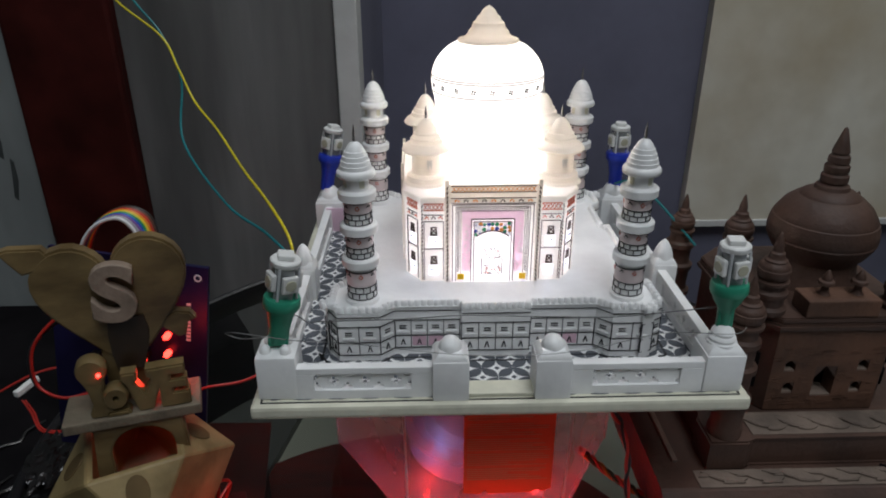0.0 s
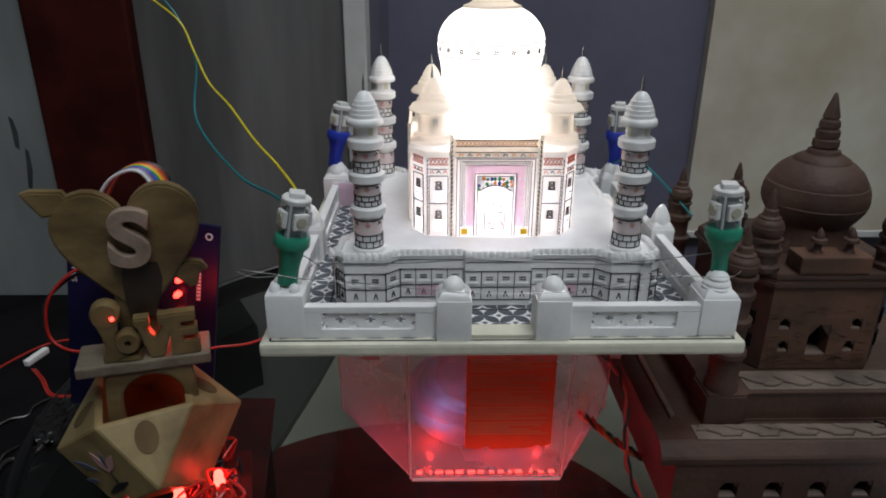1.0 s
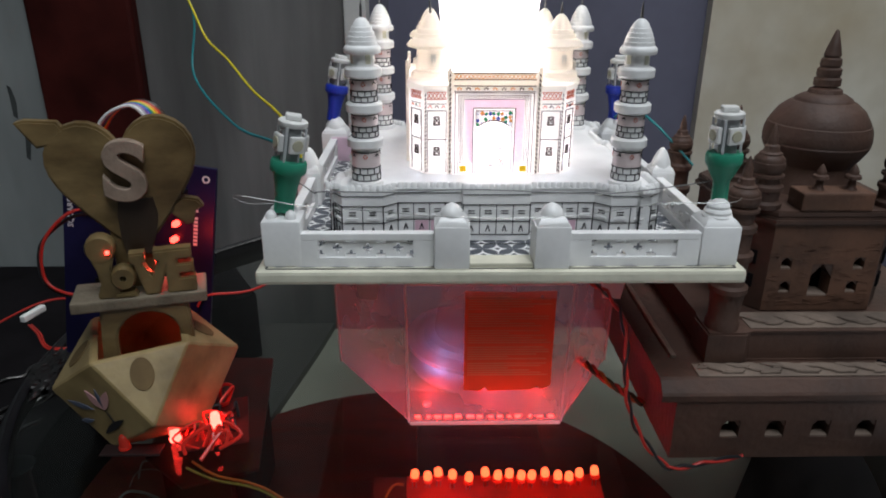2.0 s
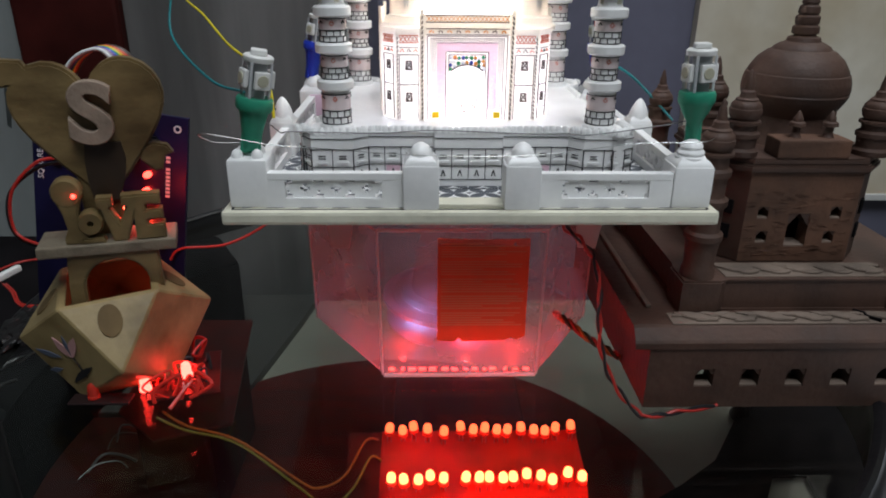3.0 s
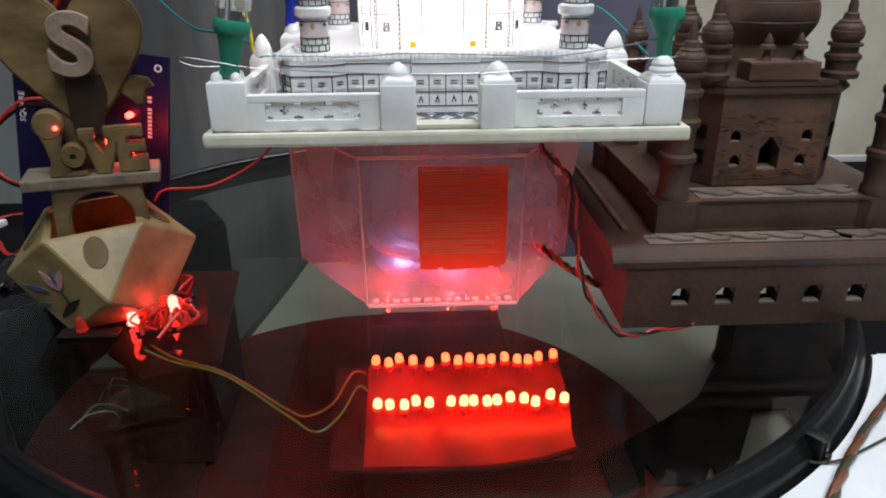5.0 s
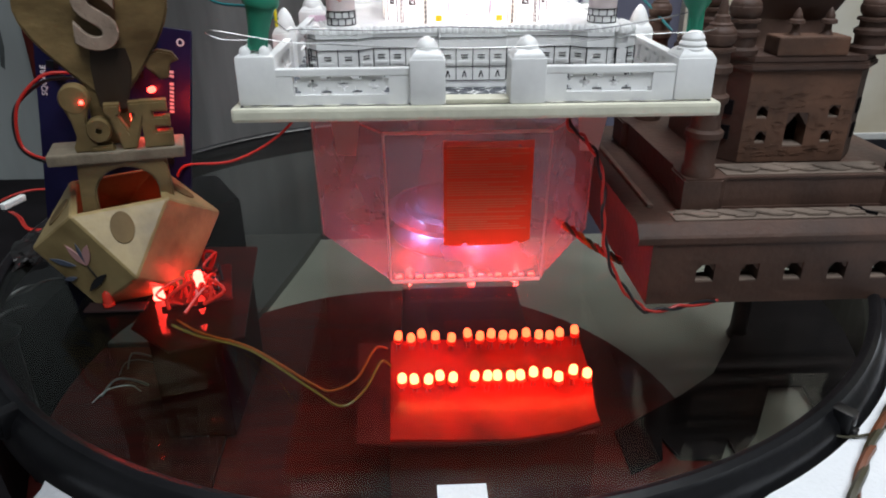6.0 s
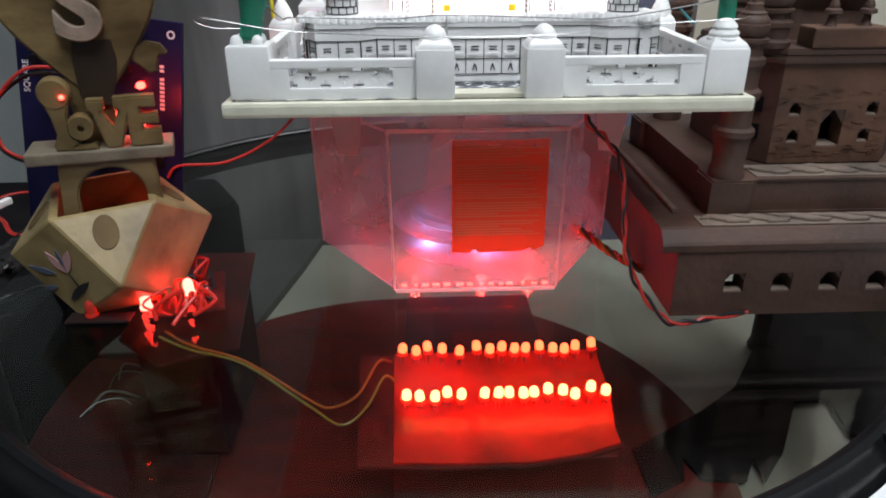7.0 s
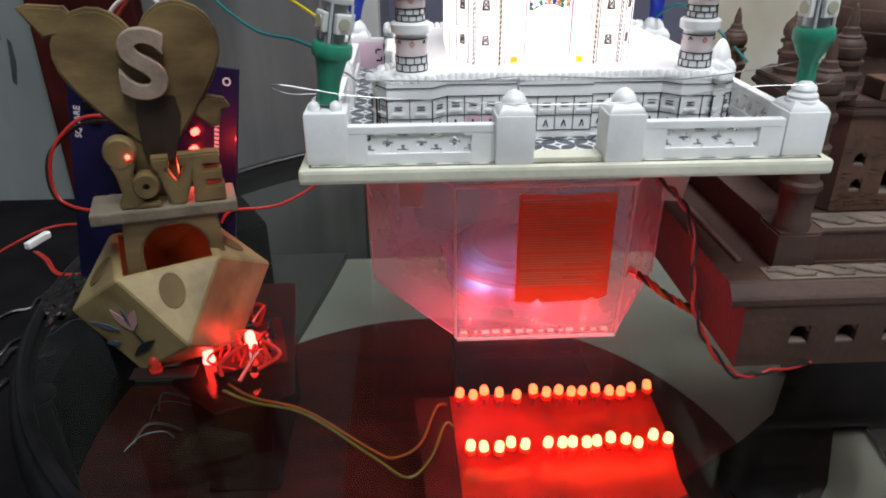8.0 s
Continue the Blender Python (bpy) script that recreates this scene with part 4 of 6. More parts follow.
# ---- the clear box under the model ----
pbox = thing("plastic_box", "clear octagonal plastic box turned up as a stand, glowing red", "box", (0, 0, 0))
oct_low = [(-1.3, 1.08), (1.17, 1.08), (2.35, 3.0), (2.35, 3.7), (1.17, 5.6), (-1.3, 5.6), (-2.62, 3.7), (-2.62, 3.0)]
outer = bmesh.new()
lo = [outer.verts.new((x, y, 0.02)) for x, y in oct_low]
hi = [outer.verts.new((x * 1.02, (y - 3.3) * 1.04 + 3.3, 2.55)) for x, y in oct_low]
up = [outer.verts.new((x * 1.05, (y - 3.3) * 1.07 + 3.3, 2.97)) for x, y in oct_low]
for a, b in ((lo, hi), (hi, up)):
    for k in range(8):
        outer.faces.new((a[k], a[(k + 1) % 8], b[(k + 1) % 8], b[k]))
outer.faces.new(lo[::-1])
bmesh.ops.bevel(outer, geom=[e for e in outer.edges if len(e.link_faces) == 2], offset=0.05, segments=2, affect="EDGES")
part("shell", outer, CLEAR_PLASTIC, pbox, smooth=True)
edge = bmesh.new()
for a, b in zip(oct_low, oct_low[1:] + oct_low[:1]):
    tube(edge, [(a[0] * 1.02, (a[1] - 3.3) * 1.04 + 3.3, 2.55), (b[0] * 1.02, (b[1] - 3.3) * 1.04 + 3.3, 2.55)], 0.02, 6, 1)
part("rim_bead", edge, PLASTIC_EDGE, pbox, "raised rim line")
for x, y in oct_low[:3] + oct_low[-1:]:
    bm = tube(bmesh.new(), [(x, y, 0.05), (x * 1.02, (y - 3.3) * 1.04 + 3.3, 2.55)], 0.02, 6, 1)
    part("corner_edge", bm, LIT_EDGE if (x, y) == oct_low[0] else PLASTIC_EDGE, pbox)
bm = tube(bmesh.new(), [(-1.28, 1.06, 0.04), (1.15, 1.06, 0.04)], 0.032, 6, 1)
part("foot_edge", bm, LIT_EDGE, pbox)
# Extra line drawn as the highlight along the front rim.
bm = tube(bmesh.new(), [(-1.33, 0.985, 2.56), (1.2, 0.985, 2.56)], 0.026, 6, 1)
part("front_rim_edge", bm, LIT_EDGE, pbox, "milkier line for the highlight along the rim")
for x in (-1.9, 1.9):
    bm = upright(bmesh.new(), [(x - 0.27, 2.98), (x - 0.16, 2.12), (x + 0.12, 2.1), (x + 0.27, 2.98)], 1.38, 1.44, 0.015)
    part("lug", bm, LUG, pbox, "translucent plastic lug")
lab = part("label", upright(bmesh.new(), [(-0.43, 2.42), (0.3, 2.4), (0.94, 2.42), (0.94, 0.79), (0.8, 0.72), (0.73, 0.77), (0.62, 0.71), (0.2, 0.7), (-0.04, 0.69), (-0.09, 0.76), (-0.17, 0.69), (-0.43, 0.71)], 1.0, 1.03), LABEL_RED, pbox, "orange-red printed paper label")
prn = bmesh.new()
for k in range(34):
    z = 2.34 - k * 0.041
    if k % 7 == 6:
        continue
    box(prn, -0.38, rnd.uniform(0.55, 0.9) if k % 5 else 0.25, 0.996, 1.0, z - 0.009, z + 0.009)
part("print", prn, LABEL_PRINT, lab, "lines of unreadable small print")
strip = thing("red_lamp_strip", "thin strip of tiny glowing red lamps inside the clear box", "light strip", (-0.06, 1.22, 0.02))
part("tape", box(bmesh.new(), -1.15, 1.13, -0.03, 0.03, 0.0, 0.012, 0.004), PCB_MAROON, strip, "narrow circuit tape")
for k in range(14):
    x, half, tall = -1.09 + 0.166 * k + rnd.uniform(-0.03, 0.03), rnd.uniform(0.02, 0.06), rnd.uniform(0.025, 0.05)
    part("chip", box(bmesh.new(), x - half, x + half, -0.018, 0.018, 0.012, 0.012 + tall, 0.007), RED_CHIP_ON, strip, "tiny glowing red chip")
inner = thing("lamp_holder", "pale round lamp holder inside the clear box", "lamp holder", (-0.05, 3.1, 0.05))
part("foot", lathe(bmesh.new(), [(1.28, 0.0), (1.28, 0.04), (1.2, 0.07), (0.6, 0.09)], 48), HOLDER, inner, "white foot ring", smooth=True)
part("plate", lathe(bmesh.new(), [(0.5, 0.08), (0.52, 0.34), (1.28, 0.38), (1.34, 0.42), (1.34, 0.5), (1.2, 0.54), (1.16, 0.5), (1.02, 0.5), (0.98, 0.6), (0.8, 0.62)], 48), HOLDER, inner, "stepped round plate", smooth=True)
part("stem", lathe(bmesh.new(), [(0.82, 0.6), (0.78, 0.9), (0.66, 1.6), (0.58, 2.3), (0.55, 2.9)], 32), CLEAR_PLASTIC, inner, "translucent tapered stem", smooth=True)

# ---- the red lamps under the glass ----
board = thing("led_board", "red circuit board with rows of small glowing red lamps", "circuit board", (0.35, 0.4, -1.4))
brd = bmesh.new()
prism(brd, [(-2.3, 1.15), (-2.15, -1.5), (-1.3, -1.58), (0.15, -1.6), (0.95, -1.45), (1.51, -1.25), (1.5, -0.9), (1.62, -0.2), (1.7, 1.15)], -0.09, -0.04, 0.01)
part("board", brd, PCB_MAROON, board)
# Brighter plate for the lamps' glow; the dim board shows at the left.
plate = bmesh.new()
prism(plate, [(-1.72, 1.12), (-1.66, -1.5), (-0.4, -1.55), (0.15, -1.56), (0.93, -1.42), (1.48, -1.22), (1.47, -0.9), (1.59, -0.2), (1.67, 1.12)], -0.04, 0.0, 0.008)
part("lamp_plate", plate, PCB_RED, board, "brighter red plate under the lamps, their glow in its colour")
part("slot", box(bmesh.new(), -1.8, -1.75, -0.85, -0.45, -0.039, -0.03), BLACK_PLASTIC, board, "dark slot in the board")
part("dark_case", box(bmesh.new(), -1.7, 1.4, -1.4, 1.1, -2.48, -0.09, 0.03), RED_LIT_WOOD, board, "dark wooden support block")
part("rear_block", box(bmesh.new(), -1.55, 0.85, 1.16, 3.45, -2.48, -0.2, 0.03), BLACK_PLASTIC, board, "dark block behind the lamps")
rnd = random.Random(5)


def led(x, y, bright, tilt):
    at = Matrix.Translation((x, y, 0.18 + rnd.uniform(-0.035, 0.035))) @ Matrix.Rotation(tilt, 4, "X") @ Matrix.Rotation(rnd.uniform(-0.12, 0.12), 4, "Y")
    bm = lathe(bmesh.new(), [(0.06, 0.045), (0.07, 0.055), (0.07, 0.125), (0.063, 0.16), (0.043, 0.185), (0.0, 0.195)], 14)
    bm.transform(at)
    lens = part("led", bm, RED_LED_ON if bright else RED_LED_DIM, board, "glowing red lamp" if bright else "dimly glowing red lamp", smooth=True)
    bm = lathe(bmesh.new(), [(0.078, -0.02), (0.088, -0.01), (0.088, 0.03), (0.07, 0.04), (0.045, 0.05)], 14)
    bm.transform(at)
    part("flange", bm, RED_LED, lens, "clear red flange", smooth=True)
    pins = bmesh.new()
    for d in (-0.03, 0.03):
        tube(pins, [(x + d, y, 0.0), (x + d, y, 0.19)], 0.008, 5, 1)
    part("pins", pins, BRIGHT_STEEL, lens)


# Two lit rows, with the gap after the fifth lamp.
REAR_ROW = (-1.23, -1.0, -0.81, -0.58, -0.31, -0.01, 0.19, 0.38, 0.59, 0.76, 1.02, 1.22, 1.41, 1.6, 1.87)
FRONT_ROW = (-1.15, -0.94, -0.73, -0.54, -0.34, 0.0, 0.2, 0.37, 0.59, 0.75, 0.96, 1.17, 1.34, 1.58, 1.81)
for places, y, bright in ((REAR_ROW, 1.2, False), (FRONT_ROW, 0.03, True)):
    for x in places:
        led(x - 0.35, y - 0.4 + rnd.uniform(-0.05, 0.05), bright, rnd.uniform(-0.12, 0.12))

# Small pink printed card behind the rear corner tower.
card = thing("pink_card", "small pink card with black marks behind the rear tower", "card", (-2.62, 5.7, 3.19))
part("sheet", box(bmesh.new(), -0.32, 0.32, -0.02, 0.02, 0.0, 0.5, 0.005), INK_PINK, card)
mk = bmesh.new()
for a, b in (((0.1, 0.15), (0.2, 0.15)), ((0.2, 0.15), (0.2, 0.22)), ((0.1, 0.35), (0.2, 0.35)), ((0.1, 0.35), (0.1, 0.28))):
    bar(mk, (a[0], -0.02, a[1]), (b[0], -0.02, b[1]), 0.03, (0, -1, 0))
part("mark", mk, INK, card)

patch = thing("white_patch", "small white patch on the glass by the rim", "label", (-0.44, -3.66, 0.0))
part("sheet", box(bmesh.new(), -0.26, 0.26, -0.19, 0.19, 0.002, 0.012), WHITE_CLOTH, patch)


# ---- the carved brown temple ----
temple = thing("carved_temple", "brown carved stone temple model on a stepped base", "model", (0, 0, 0))


def onion(bm, x, y, z, s, n=24):
    """Ringed onion top with a pointed finial, s units tall."""
    lathe(bm, [(0.2 * s, 0.0), (0.3 * s, 0.03 * s), (0.3 * s, 0.08 * s), (0.22 * s, 0.1 * s), (0.27 * s, 0.16 * s), (0.29 * s, 0.24 * s), (0.285 * s, 0.3 * s), (0.27 * s, 0.31 * s), (0.27 * s, 0.36 * s), (0.24 * s, 0.4 * s),
               (0.2 * s, 0.44 * s), (0.2 * s, 0.47 * s), (0.15 * s, 0.5 * s), (0.13 * s, 0.56 * s), (0.13 * s, 0.6 * s), (0.09 * s, 0.63 * s), (0.08 * s, 0.75 * s), (0.03 * s, 0.95 * s), (0.0, 1.0 * s)], n, (x, y, z))


def temple_part(name, bm, mat=TERRACOTTA, label="", smooth=False, parent=None):
    return part(name, bm, mat, parent or temple, label, smooth)


# Lower base: hollow, with a row of small arched holes in front.
low = bmesh.new()
holes = [(3.52 + 0.685 * k, 0.36, 0.14, 0.3) for k in range(7)]
wall_with_gaps(low, 2.66, 8.0, 0.0, 1.02, 0.2, 0.55, holes)
box(low, 2.66, 3.0, 0.55, 5.4, 0.0, 1.02)
box(low, 7.7, 8.0, 0.55, 5.4, 0.0, 1.02)
box(low, 3.0, 7.7, 5.1, 5.4, 0.0, 1.02)
bmesh.ops.remove_doubles(low, verts=low.verts[:], dist=0.001)
temple_part("base", low, TERRACOTTA, "brown stone base with a row of small holes")
for x, z, w, h in holes:
    caps = bmesh.new()
    upright(caps, [(x - w, z + h - 0.12), (x - 0.03, z + h + 0.01), (x - w, z + h + 0.02)], 0.22, 0.5)
    upright(caps, [(x + w, z + h - 0.12), (x + w, z + h + 0.02), (x + 0.03, z + h + 0.01)], 0.22, 0.5)
    temple_part("hole_arch", caps)
for x, z, w, h in holes:
    temple_part("hole_sill", box(bmesh.new(), x - w + 0.01, x + w - 0.01, 0.21, 0.36, z, z + 0.03, 0.008), PALE_CARVED, "pale sill of the hole")
ledge = bmesh.new()
profile = [(0.17, 1.02), (0.165, 1.12), (0.19, 1.16), (0.32, 1.3), (0.38, 1.32), (5.7, 1.32), (5.7, 1.02)]
ends = [[ledge.verts.new((x, y, z)) for y, z in profile] for x in (2.42, 8.3)]
ledge.faces.new(ends[0]), ledge.faces.new(ends[1][::-1])
for k in range(len(profile)):
    j = (k + 1) % len(profile)
    ledge.faces.new((ends[0][k], ends[0][j], ends[1][j], ends[1][k]))
temple_part("ledge", ledge, TERRACOTTA, "thick ledge with a worn sloping front edge")
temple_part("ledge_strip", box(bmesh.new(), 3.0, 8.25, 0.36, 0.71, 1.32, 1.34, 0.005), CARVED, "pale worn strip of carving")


def carved(name, x0, x1, y0, y1, z, n, seed):
    """Row of raised leaf scrolls along a ledge."""
    r = random.Random(seed)
    bm = bmesh.new()
    for k in range(n):
        x = x0 + (x1 - x0) * (k + 0.5) / n
        w = (x1 - x0) / n
        # one pointed leaf and two curls
        for dx, dy, a, lx, ly in ((0.0, 0.0, -0.3, 0.56, 0.24), (-0.3, 0.24, 0.25, 0.34, 0.13), (0.3, -0.24, 0.2, 0.36, 0.13), (0.42, 0.26, -0.2, 0.3, 0.12)):
            a += r.uniform(-0.12, 0.12)
            t = bmesh.new()
            pts = [(-1 + 2 * i / 8, math.sin(math.pi * i / 8) ** 0.8) for i in range(9)]
            pts += [(p, -0.7 * q) for p, q in pts[-2:0:-1]]
            prism(t, pts, 0.0, 1.0, 0.12)
            m = Matrix.Translation((x + dx * w, (y0 + y1) / 2 + dy * (y1 - y0), z)) @ Matrix.Rotation(a, 4, "Z") @ Matrix.Diagonal((lx * w, ly * (y1 - y0) * 1.6, 0.03 + 0.012 * r.random(), 1))
            t.transform(m)
            merge(bm, t)
    temple_part(name, bm, CARVED, "worn carved leaf scrolls", smooth=True)
    # Flat dark slivers put the shade of the gouges into colour.
    cuts = bmesh.new()
    for k in range(n * 2):
        x, w = x0 + (x1 - x0) * (k + 0.5 + r.uniform(-0.15, 0.15)) / (n * 2), (x1 - x0) / n
        t = prism(bmesh.new(), [(-0.5, 0.0), (-0.2, 0.12), (0.2, 0.08), (0.5, -0.08), (0.15, -0.04), (-0.2, 0.0)], 0.0, 0.004)
        t.transform(Matrix.Translation((x, y0 + (y1 - y0) * (0.3 if k % 2 else 0.68), z + 0.001)) @ Matrix.Rotation(r.uniform(-0.5, -0.15), 4, "Z") @ Matrix.Diagonal((0.5 * w, 0.75 * (y1 - y0), 1, 1)))
        merge(cuts, t)
    temple_part("gouge", cuts, TERRACOTTA, "flat dark slivers for the shaded gouges between the leaves")


carved("carved_border", 3.1, 8.2, 0.38, 0.69, 1.34, 9, 1)
crack = bmesh.new()
for p, q in (((5.86, 0.72), (5.97, 0.62)), ((5.97, 0.62), (5.95, 0.52)), ((5.95, 0.52), (6.1, 0.38))):
    bar(crack, (*p, 1.345), (*q, 1.345), 0.03, (0, 0, 1), 0.045)
temple_part("crack", crack, DULL_BLACK, "dark glued crack across the ledge")
tier = bmesh.new()
plan = [(3.2, 0.72), (3.78, 0.72), (3.9, 0.84), (6.4, 0.84), (6.52, 0.72), (7.1, 0.72), (7.1, 1.3), (7.0, 1.42), (7.0, 4.0), (7.1, 4.1), (7.1, 4.7), (6.5, 4.7), (6.4, 4.58), (3.9, 4.58), (3.78, 4.7), (3.2, 4.7), (3.2, 4.1), (3.3, 4.0), (3.3, 1.42), (3.2, 1.3)]
prism(tier, plan, 1.321, 1.84, 0.03)
temple_part("upper_tier", tier, TERRACOTTA, "second tier with corner pads")
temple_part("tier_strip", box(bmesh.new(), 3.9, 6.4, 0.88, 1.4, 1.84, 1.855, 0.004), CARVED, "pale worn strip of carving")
carved("carved_border", 3.95, 6.35, 0.9, 1.35, 1.853, 5, 2)
side_ribs = bmesh.new()
box(side_ribs, 2.75, 2.84, 0.9, 5.3, 1.321, 1.38, 0.02)
temple_part("ledge_rib", side_ribs, PALE_CARVED)

# Body with arched door and windows.
body = bmesh.new()
win = [(4.58, 2.56, 0.085, 0.2), (4.62, 2.16, 0.085, 0.2), (5.16, 2.1, 0.165, 0.55), (5.72, 2.56, 0.085, 0.2), (5.68, 2.16, 0.085, 0.2)]
wall_with_gaps(body, 4.3, 6.02, 1.86, 3.3, 1.46, 1.75, win)
bmesh.ops.remove_doubles(body, verts=body.verts[:], dist=0.001)
temple_part("front_wall", body, BRICKY, "carved front wall with an arched doorway")
rest = bmesh.new()
prism(rest, [(4.3, 1.462), (3.92, 1.9), (3.92, 3.6), (4.3, 4.0), (6.02, 4.0), (6.4, 3.6), (6.4, 1.9), (6.02, 1.462), (6.02, 1.75), (6.2, 2.0), (6.2, 3.5), (4.1, 3.5), (4.1, 2.0), (4.3, 1.75)], 1.86, 3.3)
temple_part("wall", rest)
# Black sheet behind the openings gives the shade inside.
back = bmesh.new()
box(back, 4.32, 6.0, 1.95, 2.0, 1.86, 3.28)
temple_part("inner_wall", back, DULL_BLACK, "black sheet for the shade inside the temple")
arch = bmesh.new()
for x, z, w, h in win:
    for s in (-1, 1):
        upright(arch, [(x + s * w, z + h * 0.62), (x + s * w, z + h + 0.01), (x, z + h + 0.01)][::s], 1.47, 1.74)
# Pale sills stand in for the lit floor inside the openings.
for x, z, w, h in win:
    temple_part("opening_sill", box(bmesh.new(), x - w + 0.005, x + w - 0.005, 1.47, 1.8, z, z + 0.03, 0.008), PALE_CARVED, "pale sill, the lit floor inside put into its colour")
temple_part("door_arch", arch, TERRACOTTA, "pointed arch tops")
# Side windows are black plates in place of shaded openings.
for z in (2.2, 2.6):
    for sx in (-1, 1):
        sidewin = bmesh.new()
        m = Matrix.Translation((5.16 + sx * 1.06, 1.67, z)) @ Matrix.Rotation(sx * radians(49), 4, "Z")
        box(sidewin, -0.085, 0.085, -0.02, 0.02, 0.0, 0.22, 0.0, m)
        temple_part("side_window", sidewin, DULL_BLACK, "black plate for the shade in a side window")
scratch = bmesh.new()
rnd = random.Random(9)
for k in range(150):
    x, z = rnd.uniform(4.35, 5.95), rnd.uniform(1.95, 3.0)
    if any(abs(x - h[0]) < h[2] + 0.08 and h[1] - 0.05 < z < h[1] + h[3] + 0.05 for h in win):
        continue
    box(scratch, x - rnd.uniform(0.03, 0.12), x + 0.06, 1.452, 1.462, z, z + rnd.uniform(0.008, 0.018), 0.0, Matrix.Translation((x, 0, z)) @ Matrix.Rotation(rnd.uniform(-0.2, 0.2), 4, "Y") @ Matrix.Translation((-x, 0, -z)))
temple_part("carving", scratch, BRICKY, "rough horizontal chisel marks")
corn = bmesh.new()
prism(corn, [(4.26, 1.4), (3.84, 1.85), (3.84, 3.65), (4.26, 4.06), (6.06, 4.06), (6.48, 3.65), (6.48, 1.85), (6.06, 1.4)], 3.3, 3.42, 0.03)
prism(corn, [(4.3, 1.44), (3.88, 1.87), (3.88, 3.63), (4.3, 4.02), (6.02, 4.02), (6.44, 3.63), (6.44, 1.87), (6.02, 1.44)], 3.42, 3.52, 0.02)
temple_part("cornice", corn)
attic = box(bmesh.new(), 4.62, 5.72, 1.44, 1.9, 3.52, 3.8, 0.03)
temple_part("parapet", attic, BRICKY, "plain block over the doorway")
for x in (4.95, 5.45):
    t = bmesh.new()
    lathe(t, [(0.09, 0), (0.06, 0.05), (0.05, 0.15), (0.12, 0.17), (0.11, 0.22), (0.07, 0.24), (0.07, 0.28), (0.02, 0.38), (0, 0.4)], 16, (x, 1.68, 3.8))
    temple_part("pinnacle", t, TERRACOTTA, smooth=True)
# Great dome.
dm = bmesh.new()
lathe(dm, [(0.72, 3.5), (0.68, 3.6), (0.62, 3.8), (0.6, 3.95), (0.7, 4.08), (0.78, 4.22), (0.81, 4.3), (0.8, 4.32), (0.815, 4.36), (0.8, 4.5), (0.77, 4.6), (0.75, 4.61), (0.74, 4.66), (0.64, 4.82), (0.5, 4.94), (0.44, 4.96),
           (0.42, 5.0), (0.32, 5.06), (0.26, 5.08), (0.24, 5.14), (0.15, 5.18), (0.2, 5.2), (0.2, 5.3), (0.16, 5.33), (0.18, 5.36), (0.18, 5.45), (0.14, 5.48), (0.16, 5.51), (0.15, 5.6), (0.11, 5.63), (0.13, 5.66), (0.1, 5.78), (0.03, 6.02), (0.0, 6.05)], 48, (5.36, 2.75, 0))
temple_part("dome", dm, TERRACOTTA, "great ringed brown dome with a tiered spire", smooth=True)
for x, y in ((4.16, 1.75), (6.2, 1.75), (4.3, 3.3), (6.25, 3.4)):
    t = bmesh.new()
    lathe(t, [(0.27, 3.52), (0.28, 3.6), (0.22, 3.64), (0.23, 3.78), (0.26, 3.8), (0.26, 3.86), (0.2, 3.9), (0.2, 3.98)], 24, (x, y, 0))
    onion(t, x, y, 3.97, 0.82)
    temple_part("turret", t, TERRACOTTA, "ringed turret with an onion top", smooth=True)


def temple_tower(x, y, top):
    t = bmesh.new()
    lathe(t, [(0.25, 1.84), (0.25, 1.95), (0.22, 2.0), (0.235, 2.28), (0.25, 2.42), (0.278, 2.45), (0.278, 2.53), (0.225, 2.57), (0.215, 2.62), (0.225, 2.92), (0.265, 2.97), (0.268, 3.06), (0.215, 3.1), (0.205, 3.14), (0.21, 3.36),
              (0.25, 3.41), (0.25, 3.49), (0.2, 3.53), (0.19, 3.66), (0.2, 3.7)], 24, (x, y, 0))
    onion(t, x, y, 3.68, top - 3.68)
    temple_part("corner_tower", t, TERRACOTTA, "tall turned corner tower with an onion top", smooth=True)


temple_tower(3.5, 1.0, 4.5)
temple_tower(6.75, 1.0, 4.5)
temple_tower(3.76, 4.35, 4.42)
temple_tower(6.8, 4.4, 4.42)

# ---- the carved pot with heart and letters ----
pot = thing("heart_pen_stand", "olive soapstone pen stand with a faceted cup, carved word and heart", "pen stand", (0, 0, 0))
# Cup: a hollow cuboctahedron, half turned and leaning a little, open at its upper square.
CUP = Matrix.Translation((-5.48, 1.38, 0.89)) @ Matrix.Rotation(radians(22.3), 4, "Z") @ Matrix.Rotation(radians(-2.5), 4, "Y") @ Matrix.Rotation(radians(4.5), 4, "X")
R, RZ = 0.675, 0.76
local = dict(tfl=(-R, -R, RZ), tfr=(R, -R, RZ), tbr=(R, R, RZ), tbl=(-R, R, RZ), mf=(0.0, -2 * R, -0.1), mr=(2.14 * R, 0, 0.05), mb=(0, 2 * R, 0), ml=(-2.06 * R, 0, 0.05), bfl=(-R, -R, -RZ), bfr=(R, -R, -RZ), bbr=(R, R, -RZ), bbl=(-R, R, -RZ))
V = {k: CUP @ Vector(p) for k, p in local.items()}
for k, p in V.items():
    p.z = 0.0 if k[0] == "b" else p.z
